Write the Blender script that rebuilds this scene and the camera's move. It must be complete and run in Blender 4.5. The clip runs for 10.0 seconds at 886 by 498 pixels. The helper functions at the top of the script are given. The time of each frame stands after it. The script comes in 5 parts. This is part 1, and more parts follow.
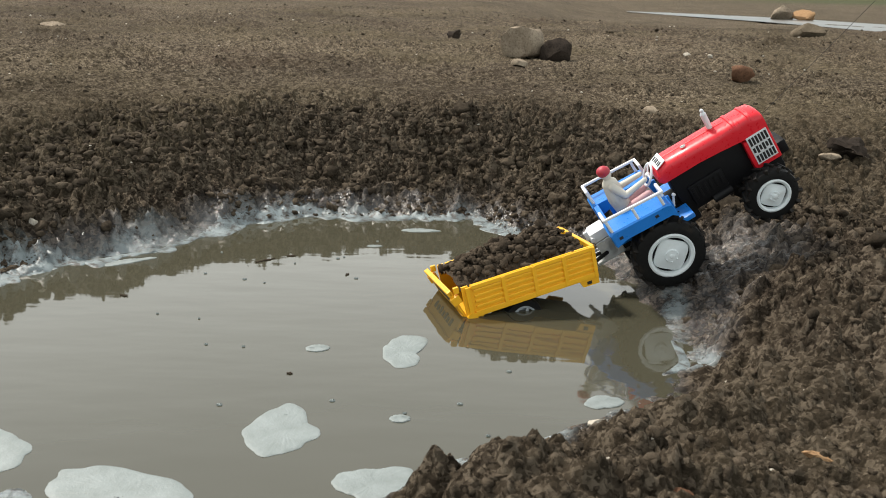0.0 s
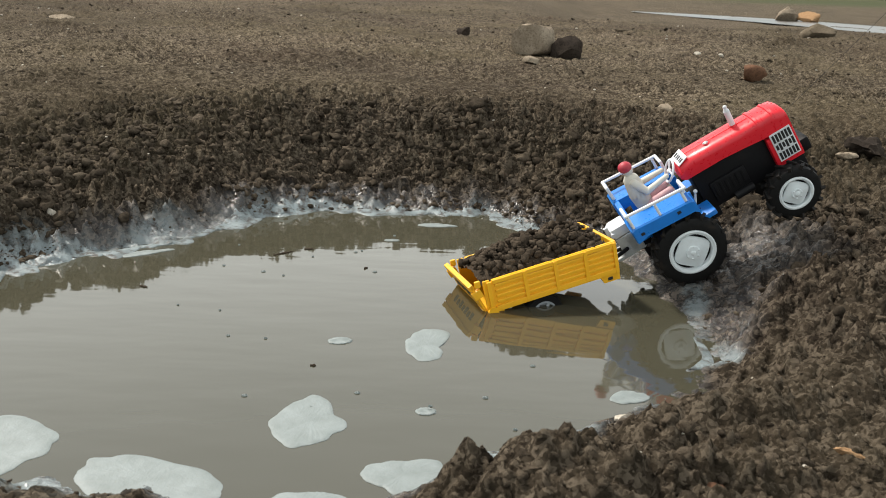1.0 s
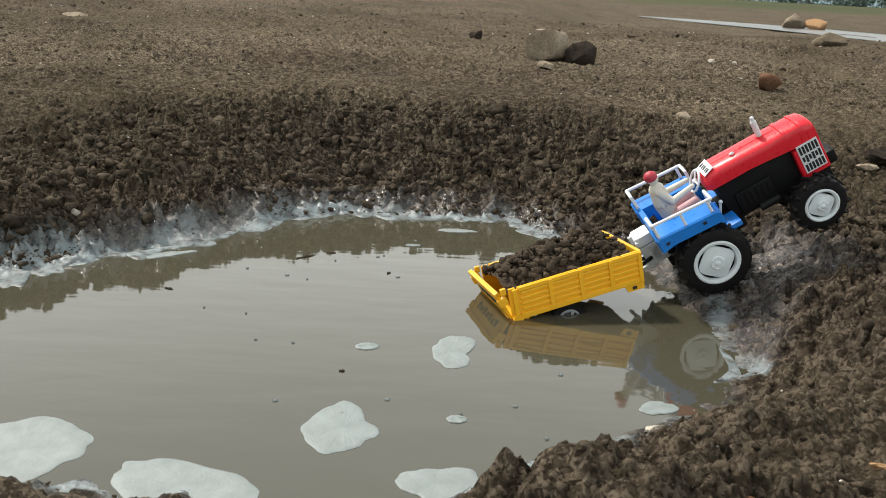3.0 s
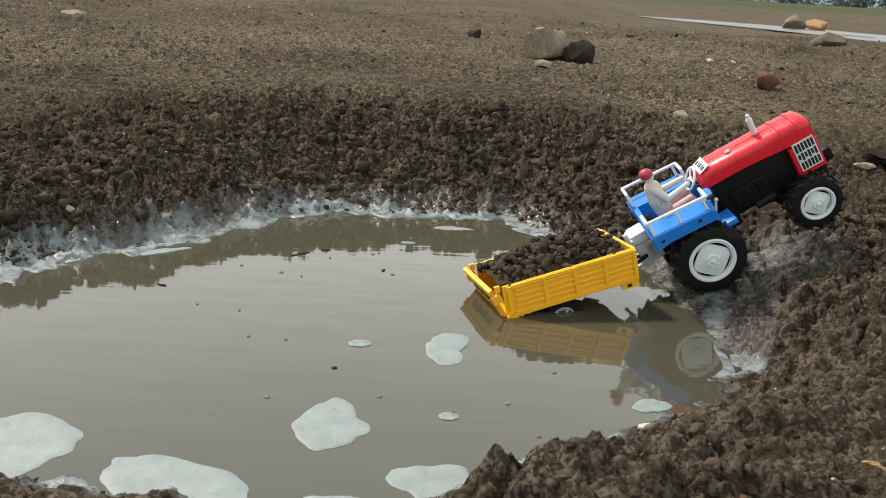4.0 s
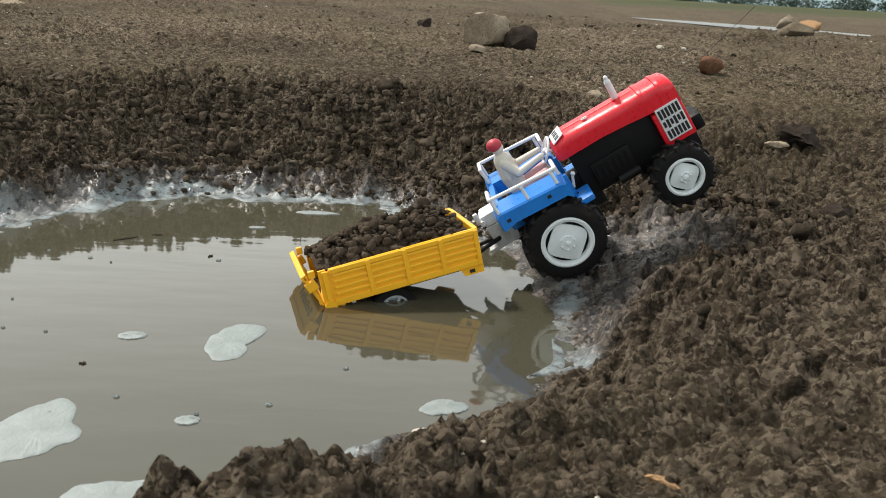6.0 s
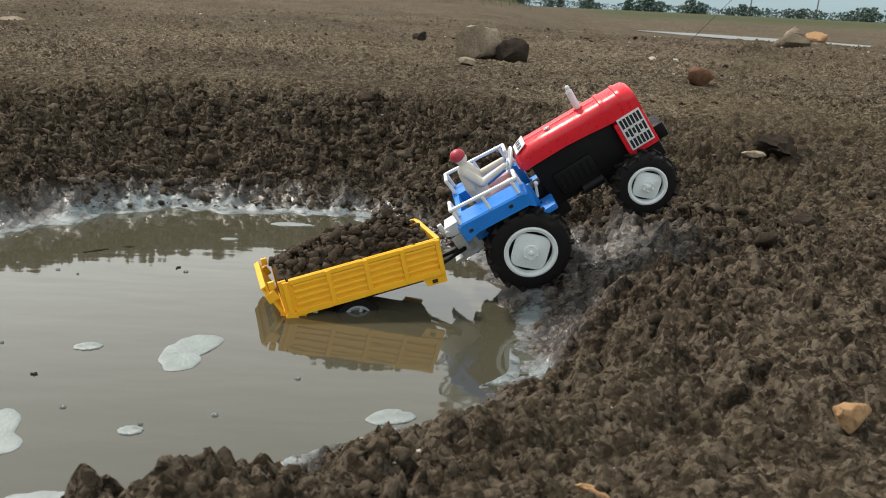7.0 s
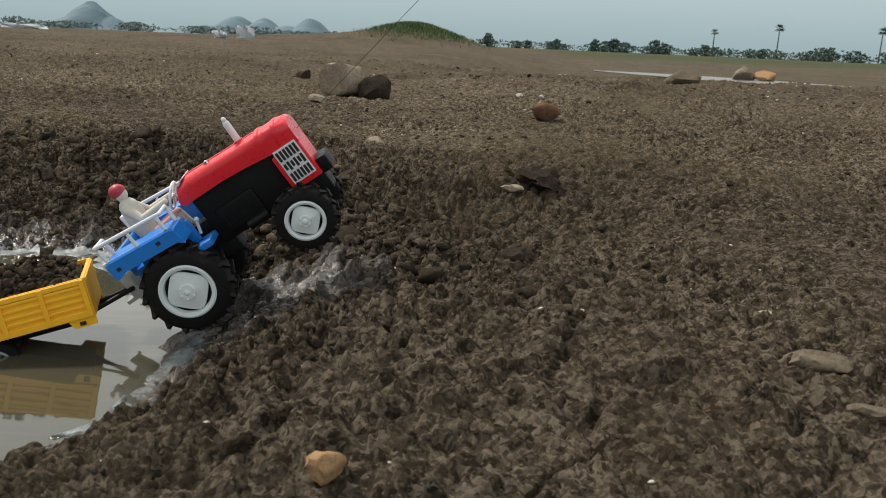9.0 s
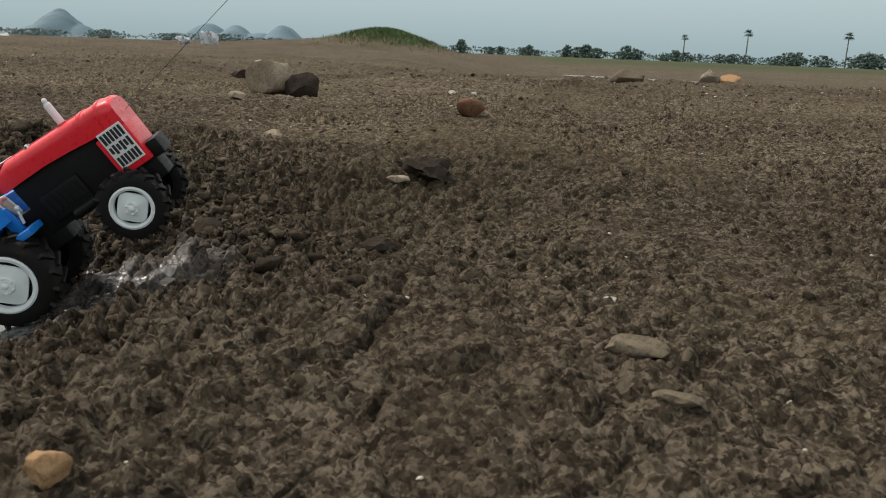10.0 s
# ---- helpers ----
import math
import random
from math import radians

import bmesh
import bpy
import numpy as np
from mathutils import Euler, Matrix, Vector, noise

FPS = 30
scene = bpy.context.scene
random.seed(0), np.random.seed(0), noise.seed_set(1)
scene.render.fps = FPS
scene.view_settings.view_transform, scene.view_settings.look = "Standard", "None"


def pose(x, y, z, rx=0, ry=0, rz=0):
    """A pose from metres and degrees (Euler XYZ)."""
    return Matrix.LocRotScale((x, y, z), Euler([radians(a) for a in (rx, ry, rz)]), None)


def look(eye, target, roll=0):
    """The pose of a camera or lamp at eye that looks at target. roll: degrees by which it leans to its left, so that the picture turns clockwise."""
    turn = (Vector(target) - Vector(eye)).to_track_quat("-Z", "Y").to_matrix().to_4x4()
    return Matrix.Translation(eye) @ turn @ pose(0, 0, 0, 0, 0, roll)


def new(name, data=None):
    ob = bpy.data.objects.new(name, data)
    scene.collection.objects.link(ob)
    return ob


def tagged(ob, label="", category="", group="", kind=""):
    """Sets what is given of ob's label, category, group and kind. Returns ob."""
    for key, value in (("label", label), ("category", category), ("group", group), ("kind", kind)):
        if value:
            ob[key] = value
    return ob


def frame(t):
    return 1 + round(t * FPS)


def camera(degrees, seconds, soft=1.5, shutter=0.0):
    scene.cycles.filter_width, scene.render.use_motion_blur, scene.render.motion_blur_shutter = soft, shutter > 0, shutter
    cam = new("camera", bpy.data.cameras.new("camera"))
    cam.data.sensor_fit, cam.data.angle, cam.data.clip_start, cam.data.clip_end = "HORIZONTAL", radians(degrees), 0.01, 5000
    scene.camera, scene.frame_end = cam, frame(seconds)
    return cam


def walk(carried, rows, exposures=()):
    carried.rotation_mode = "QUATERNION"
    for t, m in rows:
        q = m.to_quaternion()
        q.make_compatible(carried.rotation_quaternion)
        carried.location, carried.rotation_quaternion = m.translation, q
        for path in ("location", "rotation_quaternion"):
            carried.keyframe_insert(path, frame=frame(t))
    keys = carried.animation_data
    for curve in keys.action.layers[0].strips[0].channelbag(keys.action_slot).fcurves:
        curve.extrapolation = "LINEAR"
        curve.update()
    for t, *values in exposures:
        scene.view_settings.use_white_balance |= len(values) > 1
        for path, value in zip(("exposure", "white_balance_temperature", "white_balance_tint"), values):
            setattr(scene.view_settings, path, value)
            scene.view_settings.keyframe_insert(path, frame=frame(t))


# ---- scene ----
cam = camera(56.2, 10.0, soft=0.9)
cam.data.dof.use_dof, cam.data.dof.focus_distance, cam.data.dof.aperture_fstop = True, 0.66, 36.0
METRES, EYE, TILT, LEAN, TURN = 0.45, 0.197, -17.7, -1.6, 0.0
ROWS = [
    (0.0, 0.0, 0.0, 0.0, 0.0, 0.0, -0.0),
    (0.5, -0.0219, -0.001, -0.0013, 0.01, -0.04, -0.04),
    (1.0, -0.0282, 0.0033, -0.0063, 0.07, -0.11, -0.61),
    (1.5, -0.0312, 0.0059, -0.0021, 0.11, -0.12, -0.9),
    (2.0, -0.0382, -0.0003, 0.0042, 0.15, -0.09, -1.12),
    (2.5, -0.0495, -0.0067, 0.0109, 0.2, -0.01, -1.35),
    (3.0, -0.0612, 0.0013, 0.0001, 0.22, -0.01, -1.5),
    (4.5, -0.035, 0.0085, -0.0064, 0.2, -0.04, -1.67),
    (5.0, 0.0329, 0.075, -0.0168, 0.19, -0.0, -1.62),
    (5.5, 0.1208, 0.1479, -0.0221, 0.09, -0.01, -1.6),
    (7.0, 0.2353, 0.1503, -0.0282, 0.85, 1.12, -1.33),
    (7.5, 0.2763, 0.1665, -0.0225, 0.96, 1.38, -1.29),
    (8.0, 0.361, 0.178, -0.0213, 0.88, 2.04, -1.28),
    (8.5, 0.5096, 0.1801, -0.0111, 0.12, 3.07, -1.04),
    (9.0, 0.6189, 0.1972, -0.0218, -1.03, 3.83, -0.55),
    (9.5, 0.7278, 0.2401, -0.0285, -2.13, 4.14, -0.08),
    (10.0, 0.7746, 0.2506, -0.0389, -2.67, 4.25, 0.2),
]
walk(cam, [(t, pose(0, 0, EYE, TILT, LEAN, TURN) @ pose(METRES * x, METRES * y, METRES * z, 90 + pitch, roll, yaw)) for t, x, y, z, yaw, pitch, roll in ROWS],
     exposures=[(0.0, 0.0), (5.5, 0.0), (7.0, -0.1), (8.5, -0.32), (10.0, -0.36)])

# ---- world, sun, exposure ----
world = bpy.data.worlds.new("world")
scene.world = world
world.use_nodes = True
wt = world.node_tree
wt.nodes.clear()
sky = wt.nodes.new("ShaderNodeTexSky")
sky.sky_type, sky.sun_disc = "NISHITA", False
sky.sun_elevation, sky.sun_rotation = radians(52), radians(-57)
sky.air_density, sky.dust_density, sky.ozone_density = 1.0, 0.6, 2.0
# an overcast deck over it: dull blue-grey haze at the horizon, a low bright band added for the puddle's reflection, a
# dimmer zenith
tc = wt.nodes.new("ShaderNodeTexCoord")
up = wt.nodes.new("ShaderNodeSeparateXYZ")
wt.links.new(tc.outputs["Generated"], up.inputs[0])
deck = wt.nodes.new("ShaderNodeValToRGB")
for e, (p, c) in zip([deck.color_ramp.elements[0], *(deck.color_ramp.elements.new(p) for p in (0.1, 0.27, 0.52)), deck.color_ramp.elements[-1]],
                     [(0.0, (0.36, 0.49, 0.53)), (0.1, (0.62, 0.73, 0.75)), (0.27, (1.52, 1.56, 1.50)), (0.52, (0.93, 0.97, 0.96)), (1.0, (0.62, 0.63, 0.63))]):
    e.position, e.color = p, (*c, 1)
wt.links.new(up.outputs["Z"], deck.inputs[0])
mixsky = wt.nodes.new("ShaderNodeMix")
mixsky.data_type = "RGBA"
mixsky.inputs[0].default_value = 0.93
wbg = wt.nodes.new("ShaderNodeBackground")
wbg.inputs["Strength"].default_value = 1.14
wout = wt.nodes.new("ShaderNodeOutputWorld")
dim = wt.nodes.new("ShaderNodeVectorMath")
dim.operation = "SCALE"
dim.inputs["Scale"].default_value = 0.07
wt.links.new(sky.outputs[0], dim.inputs[0])
wt.links.new(dim.outputs[0], mixsky.inputs[6])
wt.links.new(deck.outputs[0], mixsky.inputs[7])
wt.links.new(mixsky.outputs[2], wbg.inputs["Color"])
wt.links.new(wbg.outputs[0], wout.inputs["Surface"])

sun = new("sun", bpy.data.lights.new("sun", "SUN"))
sun.data.energy, sun.data.angle, sun.data.color = 4.6, radians(6), (1.0, 0.93, 0.84)
sun.matrix_world = look((-2.0, 1.9, 3.0), (0, 0.6, 0))
scene.view_settings.exposure = 0.0


# ---- materials ----
def node(tree, kind, **sets):
    n = tree.nodes.new(kind)
    for key, value in sets.items():
        if key in n.inputs:
            n.inputs[key].default_value = value
    return n


def ramp(tree, src, stops):
    n = tree.nodes.new("ShaderNodeValToRGB")
    while len(n.color_ramp.elements) < len(stops):
        n.color_ramp.elements.new(0.5)
    for e, (p, c) in zip(n.color_ramp.elements, stops):
        e.position, e.color = p, (*c, 1) if len(c) == 3 else c
    tree.links.new(src, n.inputs[0])
    return n.outputs[0]


def mixc(tree, fac, a, b, kind="MIX"):
    n = tree.nodes.new("ShaderNodeMix")
    n.data_type, n.blend_type = "RGBA", kind
    for sock, v in ((n.inputs[0], fac), (n.inputs[6], a), (n.inputs[7], b)):
        if isinstance(v, (int, float)):
            sock.default_value = v
        elif isinstance(v, tuple):
            sock.default_value = (*v, 1)
        else:
            tree.links.new(v, sock)
    return n.outputs[2]


def noise_tex(tree, coord, scale, detail=4.0, rough=0.6):
    n = node(tree, "ShaderNodeTexNoise", Scale=scale, Detail=detail, Roughness=rough)
    tree.links.new(coord, n.inputs["Vector"])
    return n.outputs["Fac"]


def base(name):
    m = bpy.data.materials.new(name)
    m.use_nodes = True
    t = m.node_tree
    co = t.nodes.new("ShaderNodeTexCoord").outputs["Object"]
    return m, t, t.nodes["Principled BSDF"], co


def bump(tree, bsdf, height, strength, dist):
    b = node(tree, "ShaderNodeBump", Strength=strength, Distance=dist)
    tree.links.new(height, b.inputs["Height"])
    tree.links.new(b.outputs[0], bsdf.inputs["Normal"])


def plastic(name, colour, rough=0.35, dirt=0.25, dirt_colour=(0.09, 0.065, 0.045), metal=0.0, spec=0.5):
    """Moulded toy plastic: slight mottling, dried mud in patches, a faint uneven surface."""
    m, t, b, co = base(name)
    n1, n2 = noise_tex(t, co, 60, 5), noise_tex(t, co, 400, 3)
    c = mixc(t, ramp(t, n1, [(0.35, (0, 0, 0)), (0.75, (1, 1, 1))]), tuple(v * 0.88 for v in colour), tuple(min(1, v * 1.06) for v in colour))
    mask = ramp(t, n1, [(0.56, (0, 0, 0)), (0.72, (dirt, dirt, dirt))])
    c = mixc(t, mask, c, dirt_colour)
    t.links.new(c, b.inputs["Base Color"])
    b.inputs["Metallic"].default_value = metal
    b.inputs["Specular IOR Level"].default_value = spec
    t.links.new(ramp(t, n2, [(0.3, (rough - 0.08,) * 3), (0.75, (rough + 0.2,) * 3)]), b.inputs["Roughness"])
    bump(t, b, n2, 0.15, 0.0004)
    return m


def cells(tree, coord, scale):
    n = node(tree, "ShaderNodeTexVoronoi", Scale=scale, Randomness=1.0)
    tree.links.new(coord, n.inputs["Vector"])
    return n


def grit(tree, co):
    """Tone and relief of crumbs at three sizes, bent by noise so that no cell is round."""
    warp = node(tree, "ShaderNodeTexNoise", Scale=150.0, Detail=3.0)
    tree.links.new(co, warp.inputs["Vector"])
    off = tree.nodes.new("ShaderNodeVectorMath")
    off.operation = "MULTIPLY_ADD"
    off.inputs[1].default_value = (0.006, 0.006, 0.006)
    tree.links.new(warp.outputs["Color"], off.inputs[0])
    tree.links.new(co, off.inputs[2])
    tone = rel = None
    for scale, w in ((90.0, 0.14), (240.0, 0.42), (620.0, 0.44)):
        v = cells(tree, off.outputs[0], scale)
        sep = tree.nodes.new("ShaderNodeSeparateColor")
        tree.links.new(v.outputs["Color"], sep.inputs[0])
        for what, src, k in (("tone", sep.outputs[0], w), ("rel", v.outputs["Distance"], -45.0 / scale)):
            m = tree.nodes.new("ShaderNodeMath")
            m.operation = "MULTIPLY_ADD"
            m.inputs[1].default_value = k
            tree.links.new(src, m.inputs[0])
            old = tone if what == "tone" else rel
            if old is None:
                m.inputs[2].default_value = 0.0
            else:
                tree.links.new(old, m.inputs[2])
            if what == "tone":
                tone = m.outputs[0]
            else:
                rel = m.outputs[0]
    return tone, rel


def soil_material():
    """Crumbly brown soil; the sheet carries how wet, scummed and grassy it is."""
    m, t, b, co = base("soil")
    big, mid, fine = noise_tex(t, co, 3.5, 5), noise_tex(t, co, 38, 6, 0.65), noise_tex(t, co, 420, 5, 0.7)
    tone, rel = grit(t, co)
    dry = ramp(t, tone, [(0.24, (0.022, 0.017, 0.012)), (0.44, (0.056, 0.044, 0.031)), (0.57, (0.086, 0.069, 0.049)), (0.78, (0.175, 0.143, 0.105))])
    dry = mixc(t, ramp(t, mid, [(0.45, (0, 0, 0)), (0.7, (0.3,) * 3)]), dry, (0.086, 0.068, 0.045))
    dry = mixc(t, ramp(t, big, [(0.47, (0, 0, 0)), (0.64, (0.4,) * 3)]), dry, (0.082, 0.067, 0.040))
    dry = mixc(t, ramp(t, big, [(0.32, (0.4,) * 3), (0.45, (0, 0, 0))]), dry, (0.050, 0.034, 0.024))
    dry = mixc(t, ramp(t, fine, [(0.28, (0.45,) * 3), (0.42, (0, 0, 0))]), dry, (0.022, 0.016, 0.011))
    damp = noise_tex(t, co, 1.4, 6, 0.65)
    dry = mixc(t, ramp(t, damp, [(0.46, (0, 0, 0)), (0.6, (0.4,) * 3)]), dry, (0.036, 0.027, 0.019))
    attr = {}
    for name in ("wet", "scum", "grassy", "dried"):
        a = t.nodes.new("ShaderNodeAttribute")
        a.attribute_name = name
        attr[name] = a.outputs["Fac"]
    wetc = ramp(t, tone, [(0.28, (0.009, 0.007, 0.006)), (0.5, (0.036, 0.028, 0.022)), (0.74, (0.095, 0.077, 0.061))])
    dry = mixc(t, attr["dried"], dry, mixc(t, 1.0, dry, (1.36, 1.36, 1.34), "MULTIPLY"))
    c = mixc(t, attr["wet"], dry, wetc)
    sn = node(t, "ShaderNodeMath")
    sn.operation = "MULTIPLY"
    t.links.new(attr["scum"], sn.inputs[0])
    t.links.new(ramp(t, noise_tex(t, co, 120, 6, 0.75), [(0.36, (0.06,) * 3), (0.54, (1, 1, 1))]), sn.inputs[1])
    c = mixc(t, sn.outputs[0], c, (0.25, 0.295, 0.305))
    c = mixc(t, attr["grassy"], c, mixc(t, mid, (0.04, 0.055, 0.024), (0.075, 0.085, 0.04)))
    t.links.new(c, b.inputs["Base Color"])
    r = node(t, "ShaderNodeMapRange")
    t.links.new(attr["wet"], r.inputs[0])
    r.inputs[1].default_value = 0.55
    r.inputs[3].default_value, r.inputs[4].default_value = 0.95, 0.2
    t.links.new(r.outputs[0], b.inputs["Roughness"])
    sp = node(t, "ShaderNodeMapRange")
    t.links.new(attr["wet"], sp.inputs[0])
    sp.inputs[1].default_value = 0.55
    sp.inputs[3].default_value, sp.inputs[4].default_value = 0.05, 0.6
    t.links.new(sp.outputs[0], b.inputs["Specular IOR Level"])
    mx = node(t, "ShaderNodeMath")
    mx.operation = "MULTIPLY_ADD"
    mx.inputs[1].default_value = 1.3
    t.links.new(noise_tex(t, co, 130, 9, 0.74), mx.inputs[0])
    t.links.new(rel, mx.inputs[2])
    bump(t, b, mx.outputs[0], 0.7, 0.0034)
    st = node(t, "ShaderNodeMapRange")
    t.links.new(attr["wet"], st.inputs[0])
    st.inputs[3].default_value, st.inputs[4].default_value = 0.8, 0.5
    t.links.new(st.outputs[0], b.inputs["Normal"].links[0].from_node.inputs["Strength"])
    return m


def clod_material(name, dark, light, scale=70.0, spread=0.45):
    m, t, b, co = base(name)
    n1, n2 = noise_tex(t, co, scale, 6, 0.65), noise_tex(t, co, scale * 8, 4, 0.7)
    info = t.nodes.new("ShaderNodeNewGeometry")
    c = mixc(t, ramp(t, n1, [(0.3, (0, 0, 0)), (0.7, (1, 1, 1))]), dark, light)
    tone = ramp(t, info.outputs["Random Per Island"], [(0.0, (1 - spread,) * 3), (1.0, (1 + spread,) * 3)])
    c = mixc(t, 1.0, c, tone, "MULTIPLY")
    c = mixc(t, ramp(t, n2, [(0.28, (0.7,) * 3), (0.5, (0, 0, 0))]), c, tuple(v * 0.4 for v in dark))
    t.links.new(c, b.inputs["Base Color"])
    b.inputs["Roughness"].default_value = 0.95
    b.inputs["Specular IOR Level"].default_value = 0.06
    bump(t, b, n2, 0.6, 0.0012)
    return m


def water_material():
    m, t, b, co = base("muddy_water")
    n = noise_tex(t, co, 6, 3)
    t.links.new(mixc(t, n, (0.054, 0.051, 0.033), (0.074, 0.070, 0.049)), b.inputs["Base Color"])
    b.inputs["Roughness"].default_value = 0.05
    b.inputs["IOR"].default_value = 1.6
    b.inputs["Specular IOR Level"].default_value = 0.75
    stretch = node(t, "ShaderNodeMapping")
    stretch.inputs["Scale"].default_value = (0.35, 1.0, 1.0)
    t.links.new(co, stretch.inputs["Vector"])
    w = noise_tex(t, stretch.outputs[0], 55, 2, 0.4)
    bump(t, b, w, 0.07, 0.003)
    return m


def foam_material():
    m, t, b, co = base("foam")
    n1, n2 = noise_tex(t, co, 90, 5), noise_tex(t, co, 900, 3)
    c = mixc(t, ramp(t, n1, [(0.35, (0, 0, 0)), (0.7, (1, 1, 1))]), (0.19, 0.22, 0.215), (0.25, 0.285, 0.285))
    c = mixc(t, ramp(t, n2, [(0.24, (0.6,) * 3), (0.36, (0, 0, 0))]), c, (0.2, 0.19, 0.15))
    t.links.new(c, b.inputs["Base Color"])
    b.inputs["Roughness"].default_value = 0.55
    bump(t, b, n2, 0.4, 0.0006)
    return m


def scum_material():
    """A thin dirty lather with mud showing through the gaps between its bubbles."""
    m, t, b, co = base("shore_scum")
    n1, n2 = noise_tex(t, co, 170, 6, 0.7), noise_tex(t, co, 900, 3)
    c = mixc(t, ramp(t, noise_tex(t, co, 60, 5), [(0.35, (0, 0, 0)), (0.65, (1, 1, 1))]), (0.11, 0.135, 0.14), (0.24, 0.285, 0.295))
    c = mixc(t, ramp(t, n1, [(0.40, (0.9,) * 3), (0.52, (0, 0, 0))]), c, (0.045, 0.037, 0.030))
    t.links.new(c, b.inputs["Base Color"])
    b.inputs["Roughness"].default_value = 0.45
    bump(t, b, n2, 0.5, 0.0008)
    return m


def leafy(name, dark, light, scale):
    m, t, b, co = base(name)
    n = noise_tex(t, co, scale, 5)
    t.links.new(mixc(t, ramp(t, n, [(0.35, (0, 0, 0)), (0.7, (1, 1, 1))]), dark, light), b.inputs["Base Color"])
    b.inputs["Roughness"].default_value = 0.8
    return m


SOIL = soil_material()
CLOD = clod_material("dark_clod", (0.034, 0.026, 0.019), (0.085, 0.066, 0.048), 110)
CRUMB = clod_material("soil_crumb", (0.034, 0.026, 0.019), (0.112, 0.090, 0.065), 260, 0.5)
CRUST = clod_material("dry_crust", (0.10, 0.080, 0.056), (0.175, 0.143, 0.104), 60, 0.0)
STONE_GREY = clod_material("pale_stone", (0.19, 0.15, 0.11), (0.36, 0.3, 0.225), 40, 0.0)
STONE_DARK = clod_material("dark_stone", (0.02, 0.016, 0.013), (0.055, 0.043, 0.034), 40, 0.0)
STONE_RED = clod_material("red_stone", (0.10, 0.052, 0.032), (0.20, 0.11, 0.068), 40, 0.0)
STONE_ORANGE = clod_material("orange_stone", (0.26, 0.15, 0.075), (0.42, 0.27, 0.15), 60, 0.0)
STONE_WHITE = clod_material("white_stone", (0.38, 0.34, 0.28), (0.6, 0.56, 0.48), 60, 0.0)
WATER = water_material()
FOAM = foam_material()
SCUM = scum_material()

# ---- ground: one sheet from the puddle to the horizon ----
# outline of the puddle at water level, anticlockwise from its east side
SHORE = np.array([
    (0.150, 0.475), (0.148, 0.535), (0.150, 0.585), (0.108, 0.612), (0.080, 0.652), (0.048, 0.668), (0.036, 0.706),
    (-0.015, 0.703), (-0.070, 0.697), (-0.115, 0.699), (-0.158, 0.672), (-0.188, 0.628), (-0.208, 0.592), (-0.262, 0.556),
    (-0.290, 0.520), (-0.350, 0.480), (-0.400, 0.420), (-0.370, 0.340), (-0.270, 0.310), (-0.190, 0.288), (-0.118, 0.285), (-0.085, 0.262),
    (-0.040, 0.264), (0.006, 0.308), (0.070, 0.350), (0.118, 0.384), (0.124, 0.405), (0.138, 0.422), (0.140, 0.452)])
WATER_LEVEL = 0.0


def ss(a, b, v):
    t = np.clip((v - a) / (b - a), 0, 1)
    return t * t * (3 - 2 * t)


def shore_distance(x, y):
    """Signed distance to the puddle's outline, positive on land."""
    best = np.full(x.shape, 1e9)
    inside = np.zeros(x.shape, bool)
    for (ax, ay), (bx, by) in zip(SHORE, np.roll(SHORE, -1, axis=0)):
        ex, ey = bx - ax, by - ay
        t = np.clip(((x - ax) * ex + (y - ay) * ey) / (ex * ex + ey * ey), 0, 1)
        best = np.minimum(best, np.hypot(x - ax - t * ex, y - ay - t * ey))
        inside ^= ((ay > y) != (by > y)) & (x < ex * (y - ay) / (ey if abs(ey) > 1e-9 else 1e-9) + ax)
    return np.where(inside, -best, best)


def rnd(ix, iy, k):
    """A repeatable random number in 0..1 for a cell."""
    h = (ix.astype(np.int64) * 374761393 + iy.astype(np.int64) * 668265263 + k * 974711) & 0x7FFFFFFF
    h = ((h ^ (h >> 13)) * 1274126177) & 0x7FFFFFFF
    h = ((h ^ (h >> 16)) * 85734257) & 0x7FFFFFFF
    return ((h >> 7) & 0xFFFF) / 65535.0


def soft_noise(x, y, size, k):
    """Smooth noise in -1..1 with features of the given size."""
    u, v = x / size, y / size
    iu, iv = np.floor(u), np.floor(v)
    fu, fv = u - iu, v - iv
    fu, fv = fu * fu * (3 - 2 * fu), fv * fv * (3 - 2 * fv)
    a, b = rnd(iu, iv, k), rnd(iu + 1, iv, k)
    c, d = rnd(iu, iv + 1, k), rnd(iu + 1, iv + 1, k)
    return 2 * ((a * (1 - fu) + b * fu) * (1 - fv) + (c * (1 - fu) + d * fu) * fv) - 1


